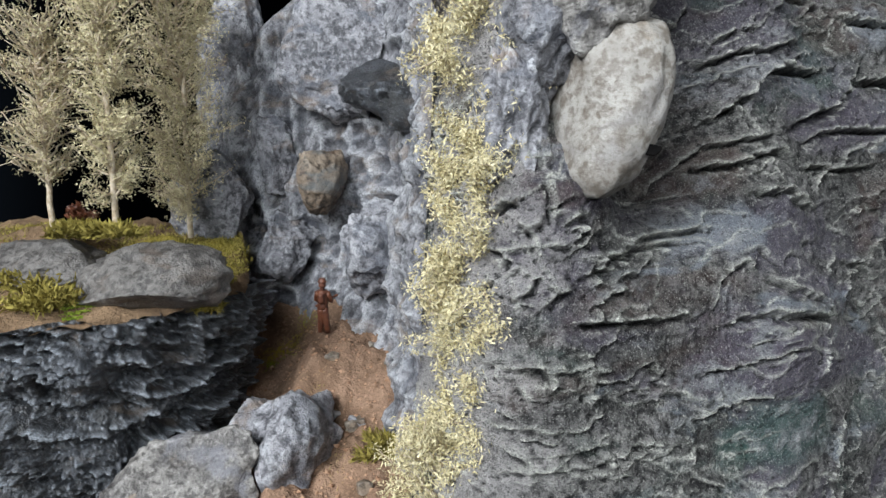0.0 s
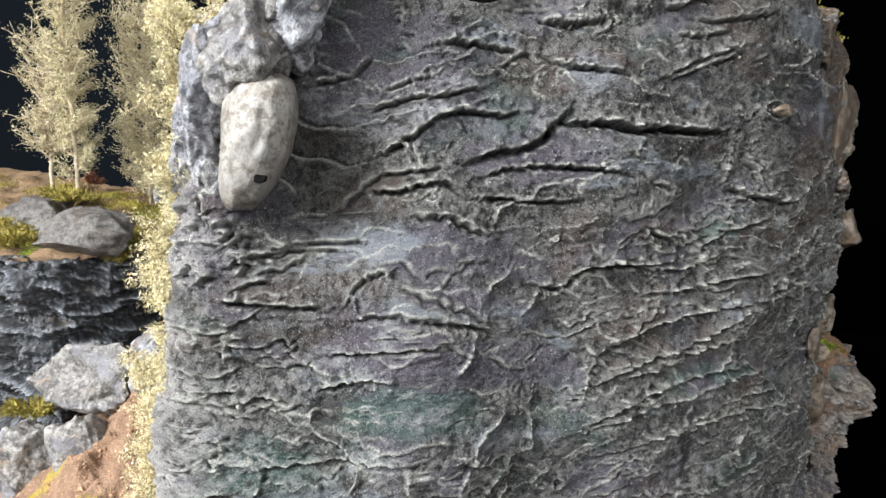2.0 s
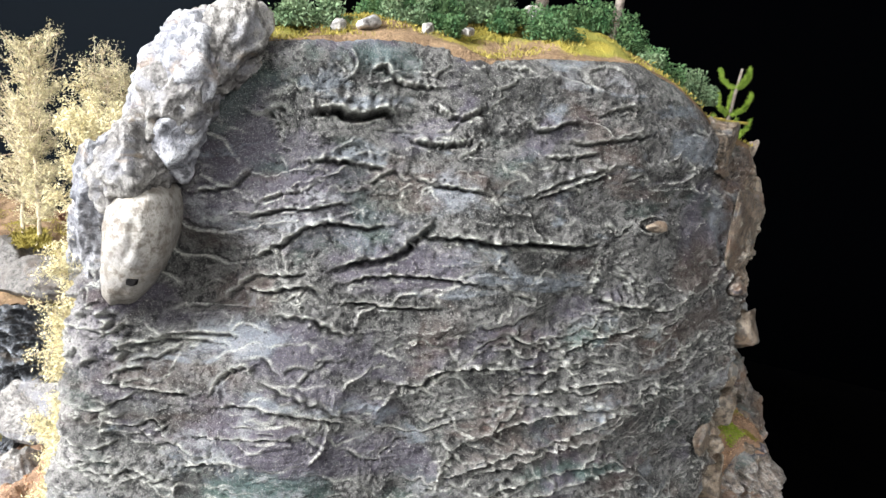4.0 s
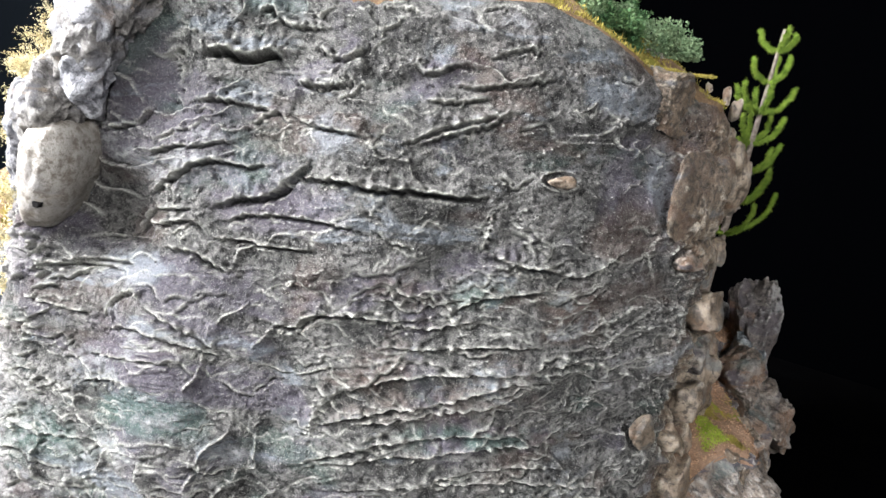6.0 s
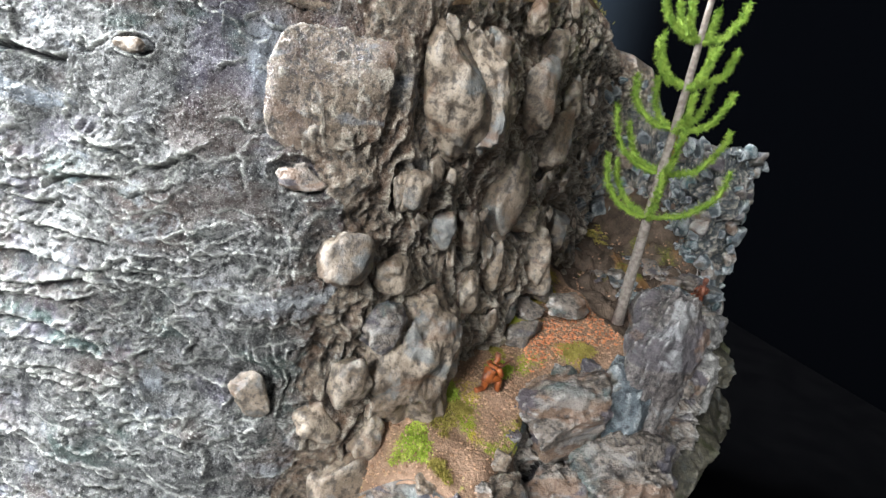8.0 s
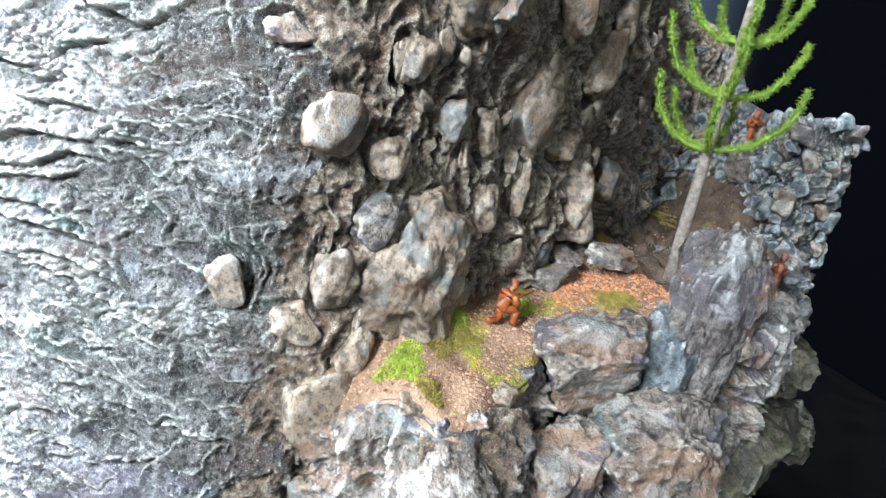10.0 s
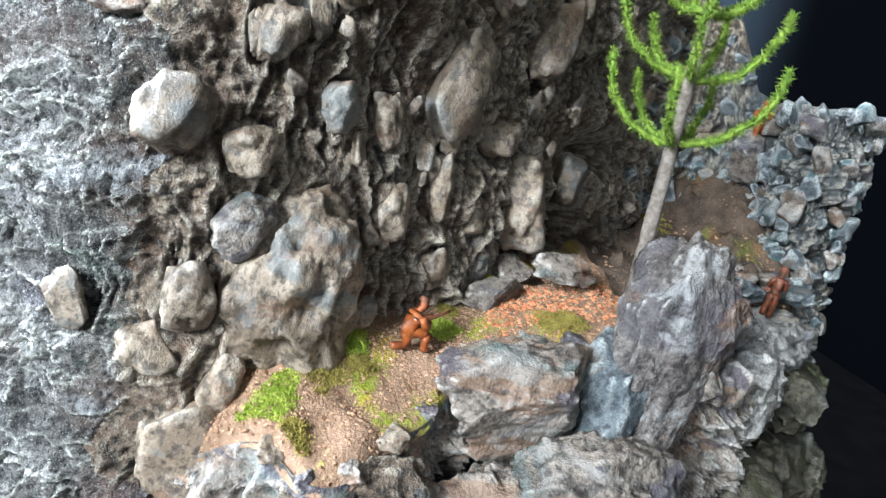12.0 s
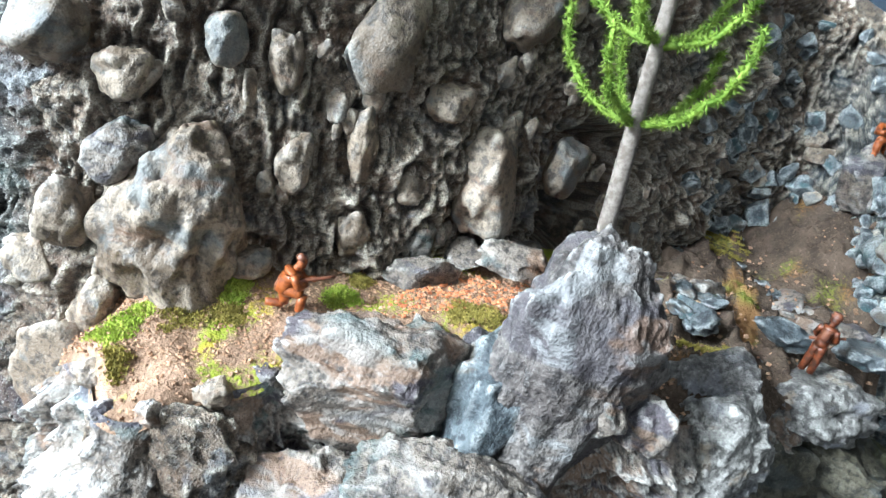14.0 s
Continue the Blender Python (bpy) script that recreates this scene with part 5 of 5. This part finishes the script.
# ---- pale foam trees ----
def foam_tree(at, height, spread, seed, mat, start=.25, count=7000, lean=(0, 0), label="airy miniature birch with cream foliage"):
    tree = thing("birch_tree", label, "tree", at, "pale birch trees")
    r = np.random.default_rng(seed)
    a = np.array(at)
    top = a + np.array([lean[0], lean[1], height])
    stem = bent(a, top, 16, .0006, seed)
    part("trunk", join_tubes("birch_trunk", [tube(stem, np.linspace(.0013, .0004, 16), 7)]), M_TWIG, tree, "thin pale stem")
    rods, tips = [], []
    for k in range(110):
        f = start + (.98 - start) * (k + r.uniform()) / 110
        c = a * (1 - f) + top * f
        ang = r.uniform(0, 6.28)
        L = spread * r.uniform(.5, 1.1) * (1.05 - .45 * abs(f - .6))
        d = np.array([np.cos(ang), np.sin(ang), r.uniform(.3, 1.3)])
        p = bent(c, c + d * L * .75, 7, .0006, seed * 100 + k)
        rods.append(tube(p, np.linspace(.0005, .0002, 7), 4))
        tips += list(p[2:])
        for j in range(4):
            q0 = p[r.integers(2, 7)]
            q1 = q0 + (r.normal(size=3) * .5 + d * .5) * L * .38
            rods.append(tube(np.linspace(q0, q1, 3), [.0003, .0002, .00015], 3))
            tips += [q0 * .5 + q1 * .5, q1]
    crown = part("crown", join_tubes("birch_twigs", rods), M_TWIG, tree, "fine pale twigs")
    tips = np.array(tips)
    i = r.integers(0, len(tips), count)
    P = tips[i] + r.normal(size=(count, 3)) * spread * .085
    part("foliage", tuft_mesh("birch_foliage", P, r.normal(size=(count, 3)), r.uniform(.0008, .0018, count), r.uniform(.00010, .00026, count)), mat, crown, "cream yellow crumbly foliage")
    return tree


foam_tree((-.157, .263, .256), .085, .017, 51, M_FOAM_GREY, .28, 6500)
foam_tree((-.126, .252, .260), .118, .0155, 52, M_FOAM_GREY, .12, 19000)
foam_tree((-.112, .290, .255), .112, .022, 53, M_FOAM_GREY, .08, 22000)
foam_tree((.010, .169, .205), .144, .0200, 54, M_FOAM, .03, 90000, (-.003, .018))
foam_tree((-.002, .168, .120), .100, .016, 55, M_FOAM, .1, 42000, (0, .004))

# ---- summit growth ----
larch((.178, .330, .402), (.190, .326, .530), 11, 5, .026, .0024, .45)
larch((.140, .335, .418), (.146, .330, .560), 12, 5, .028, .0034, .40)
larch((.100, .262, .408), (.102, .262, .540), 13, 5, .028, .0044, .45)
larch((.128, .320, .418), (.131, .320, .520), 14, 5, .024, .0018, .35)


def bush(at, size, count, mat, seed, label, name="bush", blade=(.0012, .003), leaf=(.0002, .0006)):
    r = np.random.default_rng(seed)
    lumps = np.clip(r.normal(size=(12, 3)), -1.6, 1.6) * np.array(size) * .32
    lumps[:, 2] = np.abs(lumps[:, 2])
    P = lumps[r.integers(0, 12, count)] + np.clip(r.normal(size=(count, 3)), -1.7, 1.7) * np.array(size) * .15
    P[:, 2] = np.abs(P[:, 2])
    W = P / np.array(size) + r.normal(size=(count, 3)) * .5 + (0, 0, .25)
    me = tuft_mesh(name, P, W, r.uniform(*blade, count), r.uniform(*leaf, count))
    me.materials.append(mat)
    ob = new(name, me)
    ob.location = at
    return tagged(ob, label, "bush", name + " clumps")


r = np.random.default_rng(61)
for k in range(34):
    f, g = r.uniform(0, 1), r.uniform(.20, .60)
    i = int(18 + f * 66)
    p = SP[i, int(g * 49)]
    bush(tuple(p - np.array([0, 0, .001])), tuple(np.array((.018, .018, .020)) * r.uniform(.5, 1.15)), 4200, M_BUSH_PALE if k % 3 == 0 else M_BUSH, 600 + k, "low grey-green bush on the cliff top" if k % 3 == 0 else "low dark green bush on the cliff top", "bush", (.0007, .0016), (.0003, .0006))
for k, (x, y, z, w) in enumerate([(-.137, .222, .241, .020), (-.148, .236, .244, .018), (-.124, .247, .262, .014), (-.089, .240, .236, .012), (-.120, .208, .158, .016), (-.069, .197, .136, .013), (-.022, .236, .180, .014), (-.150, .262, .259, .016)]):
    bush((x, y, z), (w, w * .8, w * .45), 1300, M_GRASS, 700 + k, "olive-green dry grass tussock", "grass_tussock", (.0018, .0036))
def moss_patch(ground, x, y, wide, mat, seed, label):
    """A mat of fine moss that follows the ground, with a ragged edge."""
    r = np.random.default_rng(seed)
    gx, gy = ground[..., 0], ground[..., 1]
    d = np.hypot(gx - x, gy - y) + np.where(np.arange(ground.shape[1]) > 61, 1.0, 0.0) * (ground is LP) + wide * .55 * fbm(gx * 110, gy * 110, 0, 3, seed)
    i, j = np.nonzero(d < wide)
    k = r.integers(0, len(i), int(wide * 700000))
    P = ground[i[k], j[k]] + r.normal(size=(len(k), 3)) * (.0008, .0008, .0001)
    me = tuft_mesh("moss_patch", P - (x, y, 0), r.normal(size=P.shape) * .6 + (0, 0, 1), r.uniform(.0005, .0011, len(P)), r.uniform(.00012, .00024, len(P)))
    me.materials.append(mat)
    ob = new("moss_patch", me)
    ob.location = (x, y, 0)
    return tagged(ob, label, "moss", "moss patches")


for k, (x, y, w) in enumerate([(.2710, .3890, .0060), (.2483, .4090, .0062), (.2383, .4400, .0055)]):
    moss_patch(LP, x, y, w, M_GREEN, 720 + k, "bright green moss on the earth ledge")
for k, (x, y, w) in enumerate([(.2600, .3990, .0068), (.2830, .3970, .0042), (.2385, .4804, .0090), (.2560, .4150, .0045), (.2280, .4420, .0045)]):
    moss_patch(LP, x, y, w, M_GRASS, 740 + k, "yellow-olive moss on the earth ledge")
for k, (x, y, w) in enumerate([(.196, .557, .006), (.089, .577, .012), (.150, .560, .007)]):
    moss_patch(GP, x, y, w, M_GRASS, 750 + k, "yellow-olive moss on the gully floor")
moss_patch(TP, -.128, .232, .010, M_GREEN, 756, "fresh green moss on the dark outcrop")
for k, (x, y, z, w) in enumerate([(.2300, .357, .3725, .016), (.2230, .345, .3730, .014)]):
    bush((x, y, z), (w * 1.3, w * 1.3, w * .10), 12000, M_GRASS, 760 + k, "yellow-olive moss cushion on the rock lip", "moss_cushion", (.0005, .0010), (.00012, .00026))


bush((-.165, .300, .262), (.007, .007, .008), 900, M_FIG_DARK, 760, "small dark rust-brown tuft on the mossy outcrop", "dry_tuft", (.0014, .003))


def ledge_spread(name, count, lo, hi, size, mat, seed, label, category, v0=.15, v1=.97):
    """Loose grit over a stretch of the ledge."""
    r = np.random.default_rng(seed)
    i, j = r.integers(int(lo * 199), int(hi * 199), count), (r.uniform(v0, v1, count) * 63 + 6).astype(int)
    P = LP[i, j] + r.normal(size=(count, 3)) * (.0006, .0006, .0001)
    me = scatter_mesh(name, P, r.uniform(*size, count), seed)
    me.materials.append(mat)
    return tagged(new(name, me), label, category, "", "stuff")


ledge_spread("gravel", 4200, .03, .52, (.0002, .0009), M_GRAVEL, 801, "loose reddish gravel on the earth ledge", "gravel")
ledge_spread("grit", 700, .33, .52, (.0004, .0012), M_RUST, 802, "rust-red grit on the earth ledge", "grit", .4, .8)
ledge_spread("gully_gravel", 500, .55, .98, (.0004, .0014), M_GRAVEL, 803, "brown gravel on the gully floor", "gravel")
r = np.random.default_rng(811)
i, j = r.integers(40, 100, 1600), r.integers(20, 138, 1600)
P = np.stack([px[i, j], py[i, j], pz[i, j]], -1)
me = scatter_mesh("path_gravel", P, r.uniform(.0004, .0020, 1600) * r.uniform(.4, 1, 1600), 812)
me.materials.append(M_GRAVEL)
tagged(new("path_gravel", me), "loose brown gravel on the ravine path", "gravel", "", "stuff")
for k in range(26):
    i, j, w = r.integers(58, 100), r.integers(60, 134), r.uniform(.003, .008)
    boulder("rock", (px[i, j], py[i, j], pz[i, j] + .1 * w), (w, w * 1.2, w * .7), (r.normal() * 15, r.normal() * 15, r.uniform(0, 360)), 900 + k, (M_STONE, M_INNER, M_SLAB)[k % 3], "small brown-grey rock lying on the ravine path", 3, "path rocks", "rock", **K)

r = np.random.default_rng(821)
i, j = r.integers(4, 146, 26000), r.integers(1, 32, 26000)
keep = fbm(SP[i, j, 0] * 60, SP[i, j, 1] * 60, 0, 2, 823) > -.15
P = SP[i, j][keep] + r.normal(size=(keep.sum(), 3)) * (.0012, .0012, .0001)
W = r.normal(size=P.shape) * .5 + (0, 0, 1)
me = tuft_mesh("turf", P, W, r.uniform(.0010, .0024, len(P)), np.full(len(P), .00026))
me.materials.append(M_GRASS)
tagged(new("turf", me), "short yellow-green turf on the cliff top", "grass", "", "stuff")
r = np.random.default_rng(831)
i, j = r.integers(20, 196, 9000), r.integers(7, 50, 9000)
keep = fbm(TP[i, j, 0] * 40, TP[i, j, 1] * 40, 3.0, 2, 143) > -.1
P = TP[i, j][keep] + r.normal(size=(keep.sum(), 3)) * (.001, .001, .0001)
me = tuft_mesh("outcrop_turf", P, r.normal(size=P.shape) * .5 + (0, 0, 1), r.uniform(.0008, .002, len(P)), np.full(len(P), .00024))
me.materials.append(M_GRASS)
tagged(new("outcrop_turf", me), "short olive turf on the dark outcrop", "grass", "", "stuff")

# a black lump gives the shade of a hollow not cut into the stone
boulder("pit_shade", tuple(nostril), (.0044, .0040, .0034), (0, 0, 30), 490, M_BLACK, "black lump painted in as the shade of a hollow in the limestone", 3, category="hollow")
